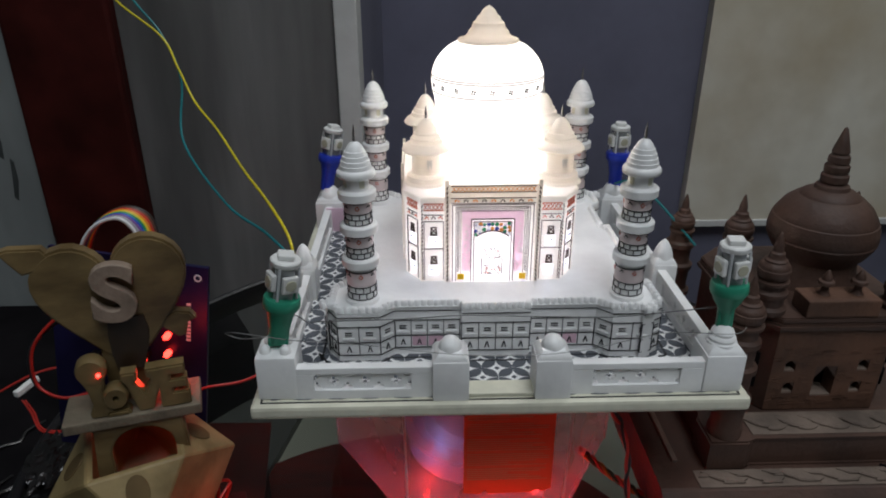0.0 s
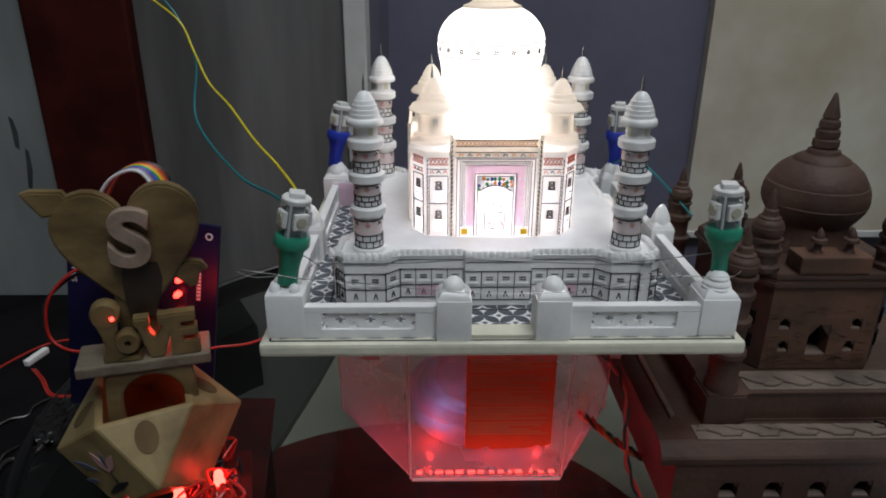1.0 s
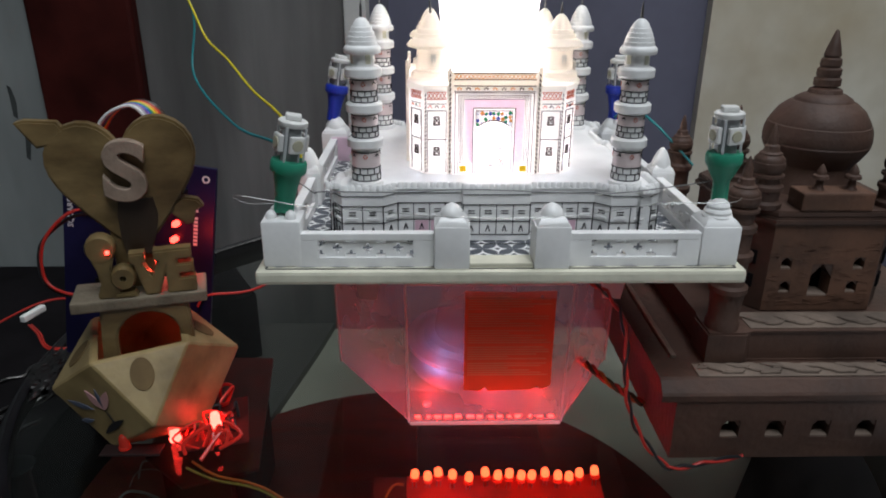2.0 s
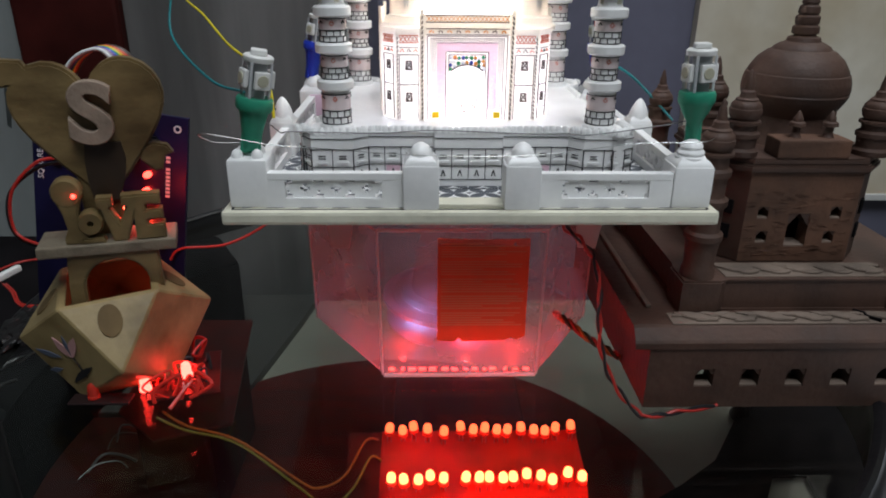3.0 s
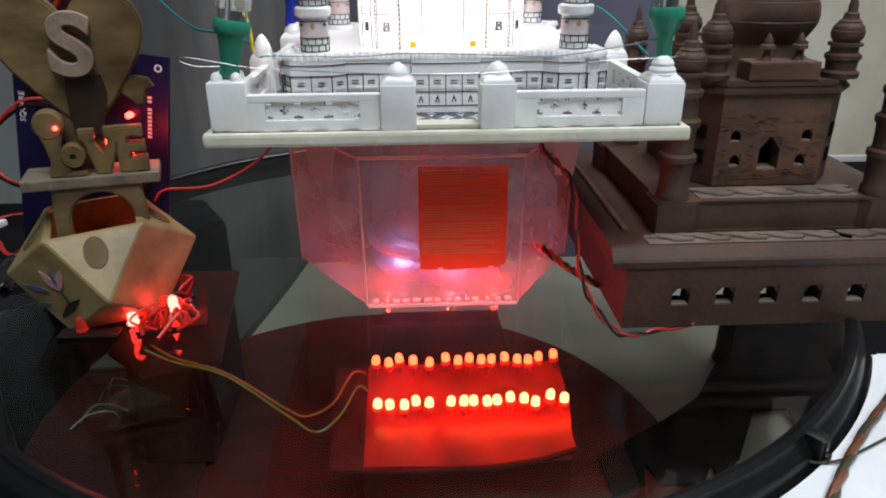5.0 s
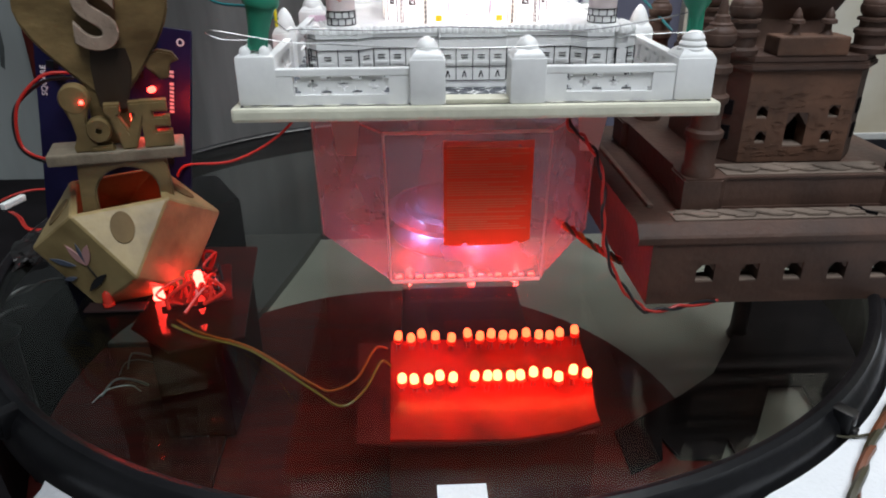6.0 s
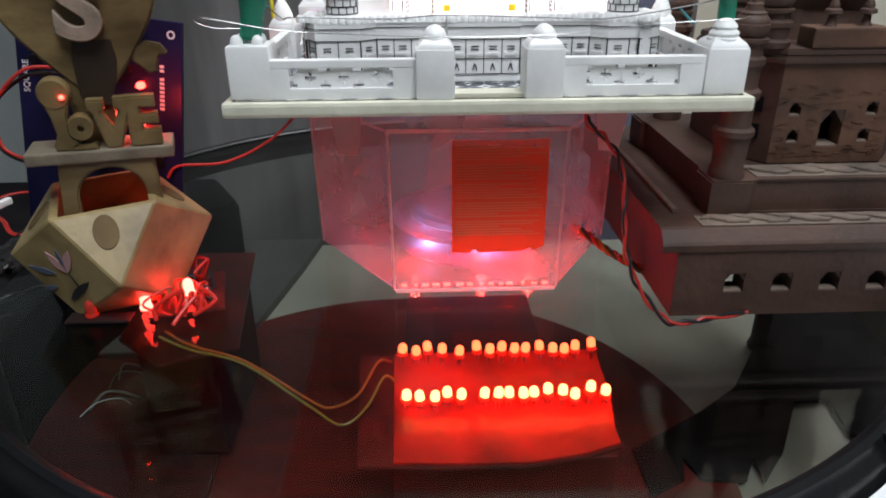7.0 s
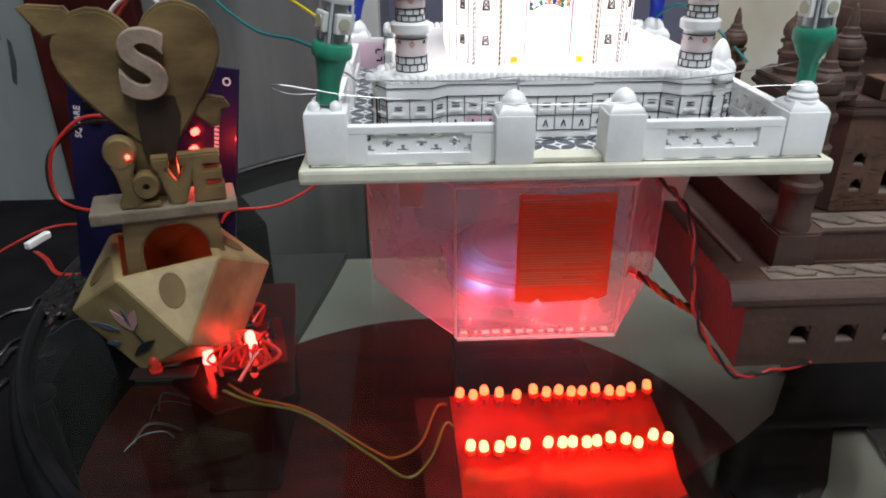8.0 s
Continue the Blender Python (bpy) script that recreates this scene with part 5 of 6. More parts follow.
FACES = (("tfl", "tfr", "mf"), ("tfr", "tbr", "mr"), ("tbr", "tbl", "mb"), ("tbl", "tfl", "ml"), ("tfl", "mf", "bfl", "ml"), ("tfr", "mr", "bfr", "mf"), ("tbr", "mb", "bbr", "mr"), ("tbl", "ml", "bbl", "mb"),
         ("mf", "bfr", "bfl"), ("mr", "bbr", "bfr"), ("mb", "bbl", "bbr"), ("ml", "bfl", "bbl"), ("bfl", "bfr", "bbr", "bbl"))
cup = bmesh.new()
v = {k: cup.verts.new(p) for k, p in V.items()}
w = {k: cup.verts.new(CUP @ (Vector(p) * (0.86 if abs(p[2]) < 0.1 else 0.84)) + Vector((0, 0, 0.06 if p[2] < -0.1 else 0.0))) for k, p in local.items()}
for k in ("tfl", "tfr", "tbr", "tbl"):
    w[k].co.z = V[k].z - 0.01
for f in FACES:
    cup.faces.new([v[k] for k in f])
    cup.faces.new([w[k] for k in f[::-1]])
rim = ("tfl", "tfr", "tbr", "tbl")
for a, b in zip(rim, rim[1:] + rim[:1]):
    cup.faces.new((v[a], v[b], w[b], w[a]))
bmesh.ops.bevel(cup, geom=[e for e in cup.edges if e.calc_length() > 0.6], offset=0.024, segments=1, affect="EDGES")
part("cup", cup, CUP_STONE, pot, "faceted soapstone cup")


def on_face(a, b, c, at, bm, lift=0.004):
    """Lays a flat shape, drawn in xy, on the plane of three corners at the mixed place."""
    A, B, C = (Vector(V[k]) for k in (a, b, c))
    n = (B - A).cross(C - A).normalized()
    if n.dot(A + B + C - 3 * Vector((-5.48, 1.38, 0.89))) < 0:
        n = -n
    u = (B - A).normalized()
    across = n.cross(u)
    p = A * at[0] + B * at[1] + C * at[2] + n * lift
    m = Matrix(((u.x, across.x, n.x, p.x), (u.y, across.y, n.y, p.y), (u.z, across.z, n.z, p.z), (0, 0, 0, 1)))
    bm.transform(m)
    return bm


def disc(rx, ry, d=0.012):
    return lathe(bmesh.new(), [(rx, 0.0), (rx * 0.97, d)], 28, squash=ry / rx)


# Dark brown for the shadow that the S throws on the heart.
LETTER_SHADOW = material("dark_brown_shadow", (0.045, 0.026, 0.015), 0.4, vary=0.25, bump=0.2, stretch=(1, 1, 0.4))
SPOT = material("olive_inlay_spot", (0.15, 0.1, 0.045), 0.6, spec=0.15, vary=0.2, bump=0.2)
INLAY_PINK = material("pink_shell_inlay", (0.62, 0.34, 0.33), 0.4, vary=0.12, bump=0.1)
INLAY_SLATE = material("slate_blue_inlay", (0.1, 0.12, 0.17), 0.4, vary=0.12, bump=0.1)
part("oval_spot", on_face("tfl", "tfr", "mf", (0.38, 0.34, 0.28), disc(0.165, 0.25)), SPOT, pot, "dark oval inlay")
part("oval_spot", on_face("tfr", "tbr", "mr", (0.36, 0.36, 0.28), disc(0.165, 0.25)), SPOT, pot, "dark oval inlay")
part("oval_spot", on_face("tbl", "tfl", "ml", (0.36, 0.36, 0.28), disc(0.165, 0.25)), SPOT, pot, "dark oval inlay")


def leaf(length, width, a, x, y):
    bm = bmesh.new()
    pts = [(length * t / 8, width * math.sin(math.pi * t / 8)) for t in range(9)]
    pts += [(p, -0.6 * q) for p, q in pts[-2:0:-1]]
    prism(bm, pts, 0, 0.012)
    bm.transform(Matrix.Translation((x, y, 0)) @ Matrix.Rotation(radians(a), 4, "Z"))
    return bm


# Flower inlay on the square facet between the corners tfl, mf, bfl and ml; x runs from bfl towards mf, y up to tfl.
LEFT = ("bfl", "mf", "ml", (0.1, 0.45, 0.45))
for args, mat in (((0.42, 0.09, 100, 0.1, 0.0), INLAY_PINK), ((0.4, 0.09, 35, 0.1, 0.0), INLAY_PINK), ((0.36, 0.045, 68, 0.1, 0.02), INLAY_SLATE), ((0.5, 0.06, 140, -0.12, 0.1), INLAY_SLATE),
                  ((0.62, 0.07, 5, -0.3, -0.32), INK), ((0.36, 0.016, 262, 0.1, 0.0), INK), ((0.3, 0.05, 160, -0.3, -0.05), INLAY_SLATE)):
    part("petal_inlay", on_face(*LEFT, leaf(*args)), mat, pot, "flower petal inlay")

# Plate with its round opening behind the front rim, and the strip for the letters.
STRIP_AT = Matrix.Translation((-6.137, 0.705, 2.207)) @ Matrix.Rotation(radians(17), 4, "Z") @ Matrix.Rotation(radians(1.2), 4, "Y")
plate = bmesh.new()
hole = [(1.0 + 0.44 * math.cos(a), -0.52 + 0.42 * math.sin(a)) for a in [math.pi * k / 16 for k in range(17)]]
pts = [(0.3, -1.1), (0.56, -1.1)] + [(x, z) for x, z in hole[::-1]] + [(1.44, -1.1), (1.66, -1.1), (1.6, 0.02), (0.37, 0.02)]
upright(plate, pts, 0.05, 0.24, 0.03, STRIP_AT)
part("back_plate", plate, SOAPSTONE, pot, "plate with a round opening")
part("shelf", box(bmesh.new(), 0.0, 1.88, 0.0, 0.75, 0.0, 0.17, 0.03, STRIP_AT), SHELF_STONE, pot, "speckled brown stone strip")


def carved_letter(char, outline, knobs=(), y=0.06, deep=0.24):
    bm = upright(bmesh.new(), outline[::-1], y, y + deep, 0.03) if outline else bmesh.new()
    for x, z, r, hole in knobs:
        prof = [(r * 0.86, -deep / 2 - 0.01), (r, -deep / 2 + 0.05), (r, deep / 2 - 0.05), (r * 0.86, deep / 2 + 0.01)]
        knob = lathe(bmesh.new(), prof + ([(hole, deep / 2), (hole, -deep / 2)] if hole else []), 24, ring=bool(hole))
        knob.transform(Matrix.Translation((x, y + deep / 2, z)) @ Matrix.Rotation(radians(90), 4, "X"))
        merge(bm, knob)
    bm.transform(STRIP_AT @ Matrix.Translation((0.18, 0, 0.165)) @ Matrix.Diagonal((0.873, 1, 0.92, 1)))
    part("letter", bm, LETTER_STONE, pot, "carved stone letter " + char, smooth=True)


carved_letter("L", [(0.17, 0.76), (0.27, 0.5), (0.31, 0.25), (0.24, 0.08), (0.26, 0.0), (0.62, 0.0), (0.62, 0.14), (0.54, 0.3), (0.5, 0.5), (0.56, 0.72)], [(0.37, 0.84, 0.235, 0.0)])
carved_letter("o", [(0.48, 0.0), (0.5, 0.1), (0.82, 0.1), (0.86, 0.0)], [(0.66, 0.34, 0.2, 0.05)], 0.03)
carved_letter("V", [(0.78, 0.73), (1.02, 0.73), (1.02, 0.58), (0.98, 0.55), (1.11, 0.3), (1.22, 0.56), (1.16, 0.6), (1.16, 0.75), (1.4, 0.75), (1.4, 0.58), (1.2, 0.0), (0.98, 0.0), (0.84, 0.52), (0.78, 0.6)], (), 0.06)
carved_letter("E", [(1.33, 0.0), (1.33, 0.76), (1.76, 0.76), (1.76, 0.58), (1.53, 0.58), (1.53, 0.5), (1.78, 0.5), (1.78, 0.33), (1.55, 0.33), (1.55, 0.26), (1.8, 0.26), (1.8, 0.0)], (), 0.055)
dot = lathe(bmesh.new(), [(0.032, 0.0), (0.028, 0.03), (0.014, 0.045)], 12)
dot.transform(STRIP_AT @ Matrix.Translation((0.6, 0.05, 0.9)) @ Matrix.Rotation(radians(90), 4, "X"))
part("indicator", dot, RED_DOT_ON, pot, "small glowing red dot on the letter")
# Heart with an arrow and the letter S.
outline_h = []
for k in range(48):
    a = 2 * math.pi * k / 48
    hx, hz = math.copysign(16 * abs(math.sin(a)) ** (3 if math.cos(a) > 0 else 3 + 1.5 * math.cos(a)), math.sin(a)), 13 * math.cos(a) - 5 * math.cos(2 * a) - 2 * math.cos(3 * a) - math.cos(4 * a)
    outline_h.append((hx / 16 * 1.16, hz / 14.5 * 0.98))
HEART_TURN = Matrix.Translation((-5.36, 1.45, 0)) @ Matrix.Rotation(radians(17), 4, "Z") @ Matrix.Diagonal((0.95, 1, 1, 1)) @ Matrix.Translation((5.36, -1.45, 0))
HT = HEART_TURN @ Matrix.Translation((-5.34, 1.52, 4.1)) @ Matrix.Rotation(radians(-2.5), 4, "Y") @ Matrix.Diagonal((0.91, 1, 1.0, 1))
heart = bmesh.new()
upright(heart, outline_h[::-1], -0.13, 0.13, 0.04)
heart.transform(HT)
part("heart", heart, SOAPSTONE, pot, "polished olive stone heart")
tip = bmesh.new()
upright(tip, [(-1.32, 0.68), (-1.2, 0.5), (-0.85, 0.54), (-0.76, 0.72), (-0.84, 0.84), (-1.3, 0.9), (-1.44, 0.87)], -0.1, 0.1, 0.03)
tip.transform(HT)
part("arrow_tail", tip, SOAPSTONE, pot)
head_ = bmesh.new()
upright(head_, [(0.62, -0.5), (0.84, -0.44), (1.06, -0.5), (1.14, -0.62), (1.0, -0.66), (0.93, -0.86), (0.8, -0.88), (0.6, -0.68)], -0.1, 0.1, 0.03)
head_.transform(HT)
part("arrow_head", head_, SOAPSTONE, pot)
# Dark plate in the shape of the shadow below the S.
strip = upright(bmesh.new(), [(-0.1, -0.25), (-0.14, -0.5), (-0.14, -0.8), (-0.1, -1.12), (0.26, -1.12), (0.38, -0.8), (0.44, -0.5), (0.4, -0.25)], -0.16, -0.128, 0.008)
strip.transform(HEART_TURN @ Matrix.Translation((-5.4, 1.52, 4.0)))
part("shadow_strip", strip, LETTER_SHADOW, pot, "dark brown plate for the shadow below the letter")
ess = letters("S", 1.25, 0.14, 0.015, 0.032)
xs, zs = [p.co.x for p in ess.verts], [p.co.z for p in ess.verts]
ess.transform(HEART_TURN @ Matrix.Translation((-5.32, 1.3, 4.2)) @ Matrix.Rotation(radians(6), 4, "Y") @ Matrix.Diagonal((0.61 / (max(xs) - min(xs)), 1, 0.9 / (max(zs) - min(zs)), 1)) @ Matrix.Translation((-(min(xs) + max(xs)) / 2, 0, -(min(zs) + max(zs)) / 2)))
part("letter", ess, PALE_STONE, pot, "speckled pale stone letter S")
neck = box(bmesh.new(), -5.7, -5.12, 1.42, 1.7, 2.2, 3.5, 0.05, HEART_TURN)
part("heart_stem", neck, SOAPSTONE, pot)

# ---- circuit boards, lamps and wires ----
pcb = thing("circuit_board", "violet circuit board standing behind the pen stand", "circuit board", (-6.25, 2.75, 0.0))
PT = Matrix.Rotation(radians(-4), 4, "X") @ Matrix.Rotation(radians(-4), 4, "Z") @ Matrix.Rotation(radians(8), 4, "Y")
bm = box(bmesh.new(), -1.35, 1.25, -0.04, 0.04, 0.19, 4.0, 0.01)
bm.transform(PT)
part("board", bm, PCB, pcb)
for x, z in ((1.08, 3.8), (-1.2, 3.8), (1.08, 0.3)):
    bm = lathe(bmesh.new(), [(0.04, -0.05), (0.065, -0.05), (0.065, 0.05), (0.04, 0.05)], 14, ring=True)
    bm.transform(PT @ Matrix.Translation((x, 0, z)) @ Matrix.Rotation(radians(90), 4, "X"))
    part("hole_ring", bm, SILK, pcb, "tinned mounting hole")
word = letters("SQUARE", 0.135, 0.01)
word.transform(PT @ Matrix.Translation((-1.17, -0.05, 2.62)) @ Matrix.Rotation(radians(-90), 4, "Y"))
part("word", word, SILK, pcb, "printed word SQUARE")
bars = bmesh.new()
for k in range(11):
    if k != 8:
        box(bars, 0.9, 0.97, -0.046, -0.04, 2.62 + k * 0.066, 2.665 + k * 0.066, 0, PT)
part("print", bars, SILK, pcb, "unreadable printed line")
comp = bmesh.new()
rnd = random.Random(3)
for k in range(26):
    x, z = rnd.uniform(-1.1, 0.95), rnd.uniform(0.4, 3.6)
    s = rnd.uniform(0.04, 0.12)
    box(comp, x - s, x + s, -0.04 - rnd.uniform(0.04, 0.15), -0.04, z - 0.06, z + 0.06, 0.01, PT)
tagged(part("component", comp, BLACK_PLASTIC, pcb, "small black electronic parts"), kind="stuff")
for x, z in ((0.63, 3.4), (0.62, 2.98), (0.6, 2.7), (0.61, 2.36)):
    bm = lathe(bmesh.new(), [(0.055, 0.0), (0.055, 0.1), (0.035, 0.15), (0.0, 0.165)], 12)
    bm.transform(PT @ Matrix.Translation((x, -0.05, z)) @ Matrix.Rotation(radians(90), 4, "X"))
    part("led", bm, RED_DOT_ON, pcb, "glowing red indicator lamp", smooth=True)
# Rainbow ribbon cable looping over the board.
ribbon = thing("ribbon_cable", "rainbow ribbon cable looping over the circuit board", "cable", (-5.45, 2.15, 4.5))
for k, col in enumerate(((0.75, 0.75, 0.75), (0.35, 0.35, 0.36), (0.2, 0.08, 0.3), (0.03, 0.1, 0.5), (0.02, 0.3, 0.12), (0.75, 0.6, 0.03), (0.75, 0.25, 0.02), (0.55, 0.03, 0.02), (0.12, 0.05, 0.03), (0.02, 0.02, 0.02))):
    m = material("ribbon_strand", col, 0.4, vary=0.06, bump=0)
    y = 0.05 * k
    bm = tube(bmesh.new(), [(-0.75, y + 0.1, -0.4), (-0.58, y, 0.0), (-0.34, y, 0.32), (0.0, y, 0.46), (0.2 + 0.01 * k, y, 0.34), (0.3 + 0.01 * k, y, 0.05), (0.32 + 0.01 * k, y + 0.1, -0.7)], 0.028, 8, 6)
    part("strand", bm, m, ribbon)

relay = thing("lamp_module", "small red-lit circuit board with tangled wires", "circuit board", (-4.2, 1.3, 0.0))
part("board", box(bmesh.new(), -0.8, 0.25, -0.75, 0.5, 0.02, 0.06, 0.01, Matrix.Rotation(radians(14), 4, "Z")), PCB_MAROON, relay)
part("strip", box(bmesh.new(), -1.75, -0.85, -0.98, -0.72, 0.02, 0.06, 0.01), PCB_DARK, relay, "narrow strip of circuit board")
for x, y, z, mat, lab in ((-0.14, -0.42, 0.17, RED_LAMP_ON, "glowing red lamp"), (-0.72, -0.62, 0.05, RED_LAMP_ON, "glowing red lamp"), (-1.4, -0.85, 0.08, RED_LED, "unlit red lamp")):
    lens = part("led", lathe(bmesh.new(), [(0.09, 0.0), (0.09, 0.04), (0.075, 0.045), (0.075, 0.17), (0.062, 0.22), (0.035, 0.245), (0.0, 0.255)], 16, (x, y, z)), mat, relay, lab, smooth=True)
    legs = bmesh.new()
    for d in (-0.03, 0.03):
        tube(legs, [(x + d, y, 0.05), (x + d, y, z + 0.01)], 0.01, 5, 1)
    part("pins", legs, STEEL, lens)
# Added plate in place of a dark red reflection in the glass.
under = thing("maroon_reflection", "added maroon plate for a dark red reflection in the glass", "circuit board", (-4.6, 3.2, -1.15))
part("board", prism(bmesh.new(), [(-1.6, 2.0), (0.18, 1.95), (0.68, -1.75), (-0.5, -2.2), (-1.4, -1.4)], -0.06, 0.0, 0.01), PCB_MAROON, under)
part("support", box(bmesh.new(), -1.2, 0.1, -1.3, 1.5, -2.58, -0.06, 0.02), DARK_WOOD, under, "dark block below it")
rnd = random.Random(12)
for k in range(16):
    x, y = rnd.uniform(-0.75, 0.3), rnd.uniform(-0.95, 0.4)
    bm = tube(bmesh.new(), [(x, y, 0.08), (x + rnd.uniform(-0.1, 0.1), y + 0.1, 0.2 + rnd.uniform(0, 0.2)), (x + rnd.uniform(-0.3, 0.2), y + rnd.uniform(-0.3, 0.2), 0.24), (x + rnd.uniform(-0.3, 0.2), y + rnd.uniform(-0.3, 0.1), 0.06)], rnd.choice((0.018, 0.024, 0.03)), 6, 5)
    part("jumper", bm, LIT_JUMPER if k % 6 else BLACK_WIRE, relay, "short jumper wire")


def wire(label, points, mat, r=0.05, name="wire"):
    return tagged(part(name, tube(bmesh.new(), points, r, 8, 8), mat, smooth=True), label, "wire")


def twisted(label, points, mats, r=0.045, turns=9, gap=0.05):
    w = thing("twisted_wire", label, "wire", points[0])
    o = Vector(points[0])
    for k, m in enumerate(mats):
        pts = []
        n = 8 * len(points)
        P = [Vector(p) - o for p in points]
        for s in range(n + 1):
            t = s / n * (len(P) - 1)
            i = min(int(t), len(P) - 2)
            p = P[i].lerp(P[i + 1], t - i)
            a = 2 * math.pi * turns * s / n + k * 2 * math.pi / len(mats)
            pts.append(p + gap * Vector((math.cos(a), 0.6 * math.cos(a), math.sin(a))))
        part("strand", tube(bmesh.new(), pts, r, 6, 2), m, w, smooth=True)


wire("yellow insulated wire running down to the marble model", [(-7.9, 9.2, 7.9), (-7.45, 8.5, 7.38), (-6.45, 8.0, 6.7), (-6.1, 7.7, 6.1), (-5.74, 7.35, 5.46), (-5.05, 6.3, 5.15), (-4.29, 5.0, 4.75), (-3.6, 3.7, 4.6), (-3.07, 2.6, 4.41), (-2.98, 2.4, 3.9)], YELLOW_WIRE, 0.024)
wire("thin teal wire hanging beside the yellow one", [(-7.5, 9.2, 7.9), (-7.13, 8.6, 7.38), (-6.48, 8.1, 6.74), (-6.11, 7.8, 5.85), (-5.99, 7.0, 4.72), (-4.69, 5.0, 4.09), (-3.67, 3.6, 4.08), (-3.0, 2.6, 4.0)], TEAL_WIRE, 0.025)
wire("teal wire from the rear post to the temple", [(2.9, 6.1, 4.0), (3.0, 5.2, 4.35), (3.3, 4.6, 4.2), (3.9, 4.0, 3.55)], TEAL_WIRE, 0.025)
wire("orange wire looping to the red lamp board", [(-4.69, 0.6, -0.3), (-4.3, 0.5, -0.5), (-3.6, 0.65, -0.9), (-2.58, 0.17, -1.3), (-2.27, 0.12, -1.4), (-1.88, 0.29, -1.3), (-1.61, 1.0, -1.2), (-1.4, 1.4, -1.5)], ORANGE_WIRE, 0.022)
wire("olive wire looping to the red lamp board", [(-4.73, 0.45, -0.3), (-4.3, 0.4, -0.5), (-3.59, 0.57, -0.9), (-2.58, 0.09, -1.35), (-2.08, -0.31, -1.38), (-1.73, -0.01, -1.3), (-1.49, 0.6, -1.2), (-1.3, 0.78, -1.5)], GREENISH_WIRE, 0.022)
twisted("twisted red and black wires hanging from the slab onto the glass", [(1.36, 0.9, 2.95), (1.4, 0.8, 2.67), (1.61, 0.75, 2.52), (1.82, 0.7, 2.27), (1.91, 0.5, 1.86), (1.9, 0.38, 1.46), (1.94, 0.25, 1.01), (2.06, 0.12, 0.64), (2.27, -0.02, 0.33), (2.54, -0.12, 0.07), (2.85, -0.08, 0.06), (3.2, 0.02, 0.06), (3.75, 0.15, 0.06)], (RED_WIRE, BLACK_WIRE), 0.024, 7, 0.028)
twisted("twisted orange, red and dark leads running out of the clear box", [(1.6, 2.05, 0.64), (1.8, 1.88, 0.56), (2.1, 1.7, 0.36), (2.35, 1.58, 0.24), (2.62, 1.45, 0.12)], (ORANGE_WIRE, RED_WIRE, DARK_WIRE), 0.032, 3, 0.036)
wire("red wire running behind the pen stand", [(-5.0, 2.6, 1.4), (-4.82, 2.7, 1.57), (-4.1, 3.0, 1.54), (-3.36, 3.5, 1.84), (-2.8, 4.0, 2.4)], RED_WIRE, 0.024)
wire("red wire looping beside the circuit board", [(-6.4, 2.6, 3.2), (-6.78, 2.4, 3.19), (-7.17, 2.2, 2.76), (-7.21, 2.1, 2.15), (-6.81, 2.0, 1.94), (-6.4, 2.2, 1.9)], RED_WIRE, 0.026)
wire("black wire looping beside the circuit board", [(-6.4, 2.66, 3.1), (-6.8, 2.46, 3.09), (-7.25, 2.26, 2.7), (-7.27, 2.16, 2.1), (-6.85, 2.1, 1.86), (-6.4, 2.3, 1.85)], BLACK_WIRE, 0.03)
wire("red and black lead lying on the glass", [(-10.5, 4.6, -0.3), (-9.3, 5.2, 0.2), (-8.6, 5.7, 0.07), (-8.0, 5.6, 0.05), (-7.0, 4.6, 0.06), (-6.6, 3.2, 0.1)], RED_WIRE, 0.026)
wire("thin steel wire strung across the front posts", [(-2.98, 0.42, 4.0), (-3.3, 0.34, 4.02), (-3.5, 0.33, 4.1), (-3.42, 0.3, 4.14), (-3.05, 0.3, 4.08), (-2.6, 0.3, 4.0), (-1.96, 0.3, 3.95), (-0.48, 0.02, 3.93), (0.85, 0.02, 3.95), (2.06, 0.3, 4.02), (2.9, 0.16, 4.08), (3.14, 0.3, 4.1)], BRIGHT_STEEL, 0.0055)
wire("dark steel wire strung behind the front posts", [(-2.85, 0.5, 4.3), (-2.66, 0.6, 4.2), (-2.5, 0.6, 4.08), (-2.37, 0.6, 4.1), (-1.26, 0.7, 4.06), (-0.49, 0.7, 4.1), (0.67, 0.7, 4.06), (1.52, 0.7, 4.04), (2.42, 0.6, 4.18), (2.9, 0.5, 4.3)], STEEL, 0.008)
twisted("twisted brown and dark wires lying on the white cloth", [(7.6, -0.1, -0.18), (6.9, -0.6, -0.18), (6.2, -1.21, -0.18), (5.57, -1.76, -0.18), (5.05, -2.22, -0.18), (4.55, -2.72, -0.18), (4.2, -3.1, -0.18), (3.7, -3.7, -0.18)], (BROWN_WIRE, DARK_WIRE), 0.05, 5, 0.047)
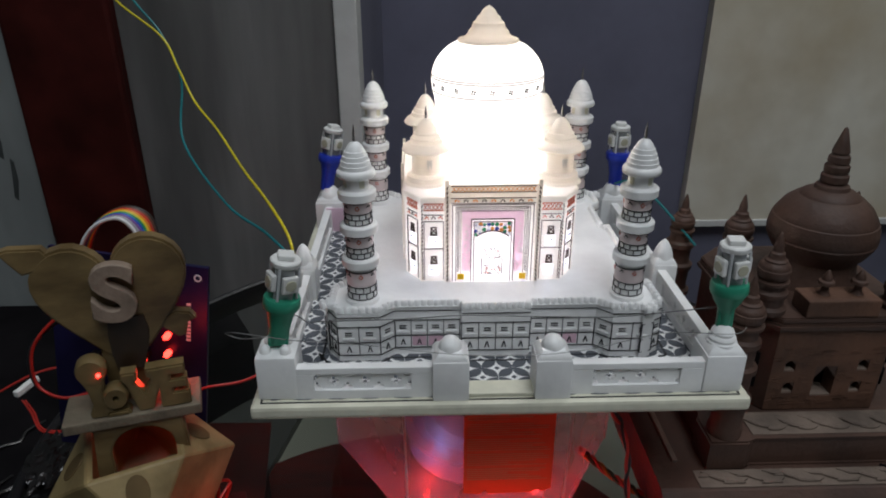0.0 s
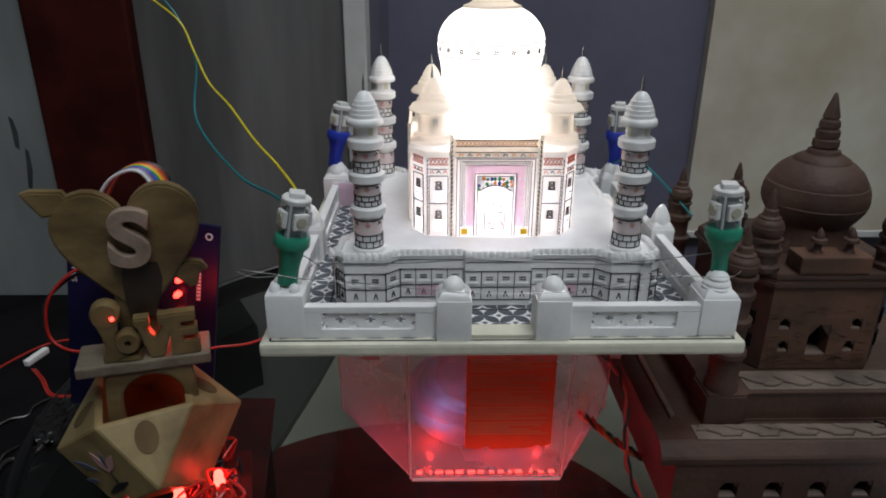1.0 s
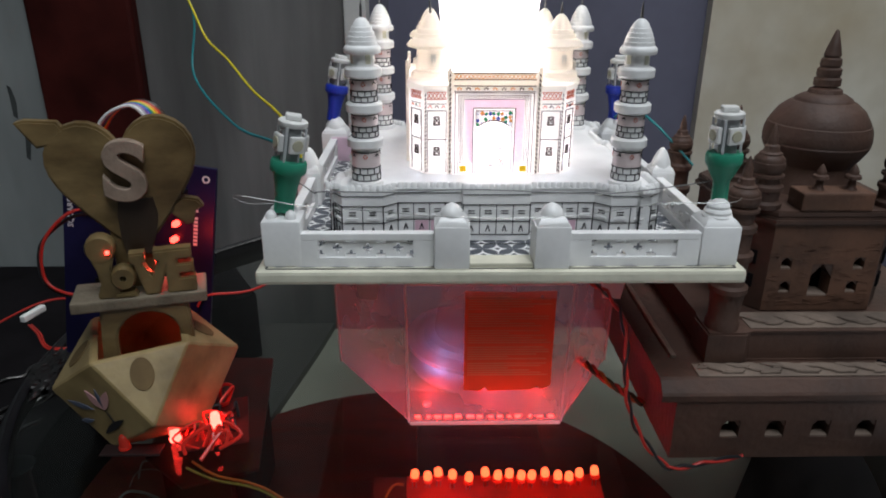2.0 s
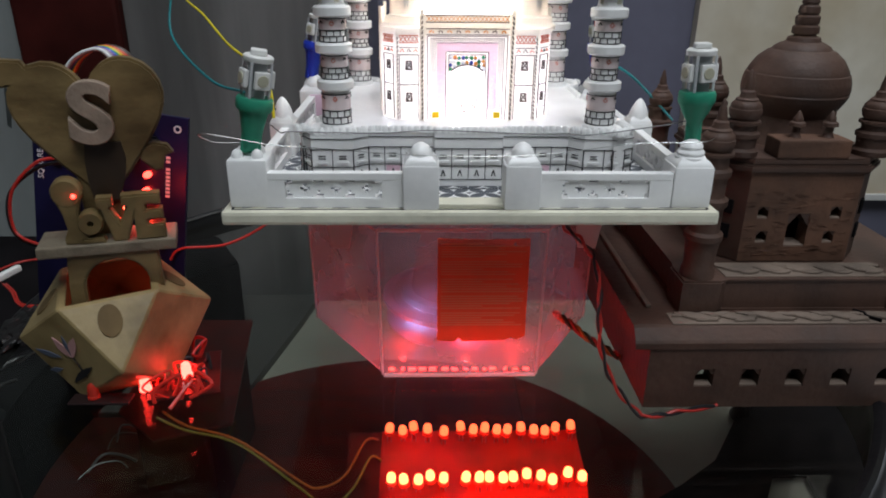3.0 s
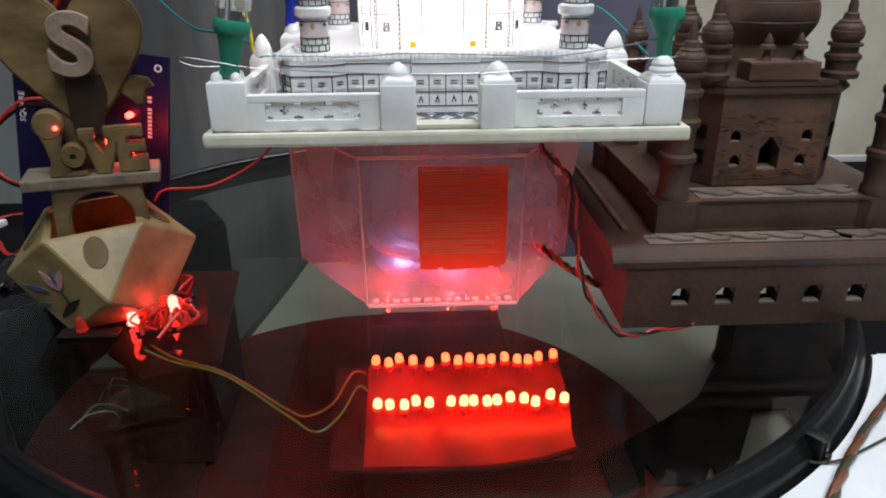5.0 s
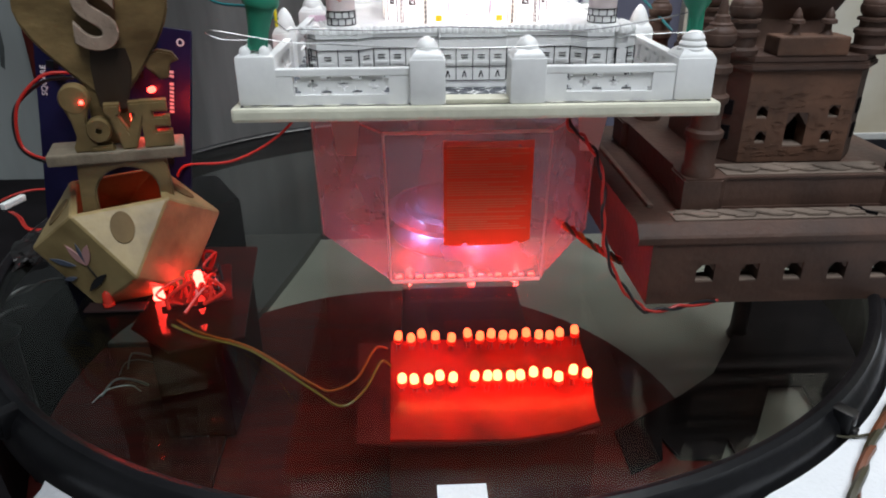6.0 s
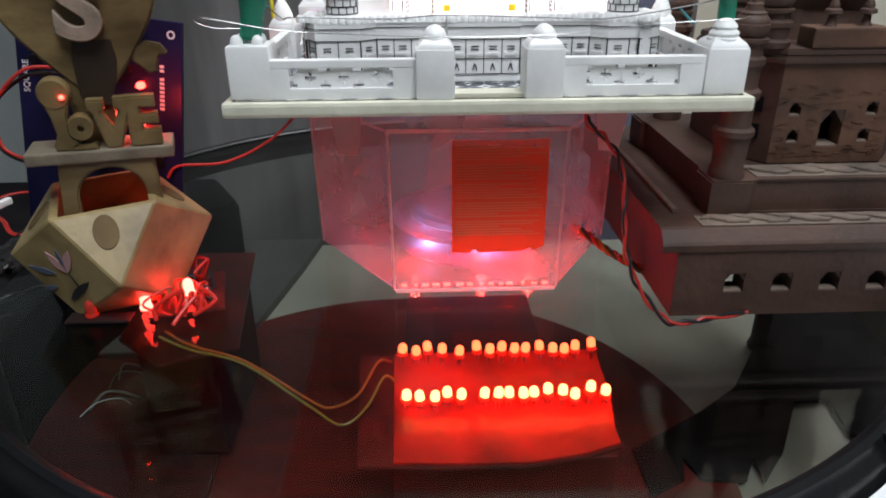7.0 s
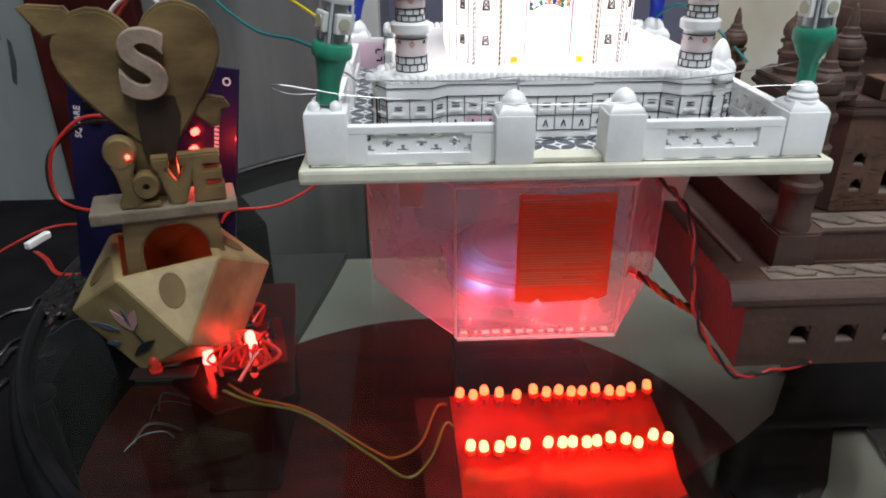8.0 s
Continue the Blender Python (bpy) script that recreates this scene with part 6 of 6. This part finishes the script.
wire("thin dark wire lying on the white cloth", [(4.05, -2.6, -0.2), (4.2, -2.68, -0.22), (4.55, -2.66, -0.2), (4.91, -2.48, -0.22), (5.6, -2.15, -0.22), (6.6, -1.7, -0.22)], DARK_WIRE, 0.018)

# Small things at the table's edge.
plug = thing("white_connector", "small white plastic connector on a dark lead", "connector", (-9.3, 4.9, 0.0))
part("body", box(bmesh.new(), -0.065, 0.065, -0.3, 0.3, 0.04, 0.18, 0.03, Matrix.Rotation(radians(-14), 4, "Z")), WHITE_PLASTIC, plug)
foil = thing("crumpled_wrapper", "crumpled shiny clear plastic wrapper under the glass", "wrapper", (-7.3, 4.0, -3.8))
for k in range(4):
    y = -0.7 + 0.45 * k + (0.13, -0.1, 0.2, 0.0)[k]
    bm = tube(bmesh.new(), [(-0.5 + 0.1 * k, y - 0.3, 0.02), (-0.25, y + 0.1 * (k % 2), 0.14), (0.15 - 0.06 * k, y + 0.15, 0.12), (0.4 + 0.1 * (k % 3), y + 0.02, 0.05)], (0.016, 0.03, 0.012, 0.022)[k], 6, 5)
    part("fold", bm, STEEL, foil, smooth=True)

# Crumpled black plastic by the rim, with thin red leads.
rnd = random.Random(21)
bag = thing("crumpled_plastic", "crumpled glossy black plastic lying by the table rim", "plastic sheet", (-7.75, 2.75, 0.0))
bm = bmesh.new()
bmesh.ops.create_icosphere(bm, subdivisions=4, radius=1)
for q in bm.verts:
    p = q.co.copy()
    f = 1 + 0.22 * math.sin(9 * p.x + 4 * p.y) * math.cos(7 * p.y - 5 * p.z) + rnd.uniform(-0.06, 0.06)
    q.co = Vector((p.x * 0.42 * f, p.y * 0.75 * f, max(0.0, 0.02 + p.z * 0.2 * f)))
part("sheet", bm, BLACK_FILM, bag)
for k in range(2):
    d = 0.06 * k
    wire("thin red lead beside the black plastic", [(-9.2 + d, 4.5, 0.05), (-8.75 + d, 4.0, 0.12), (-8.3, 3.5 + d, 0.06), (-7.6 + d, 3.4, 0.1), (-7.1, 2.9 + d, 0.04), (-6.9, 2.4, 0.04)], RED_WIRE, 0.02)
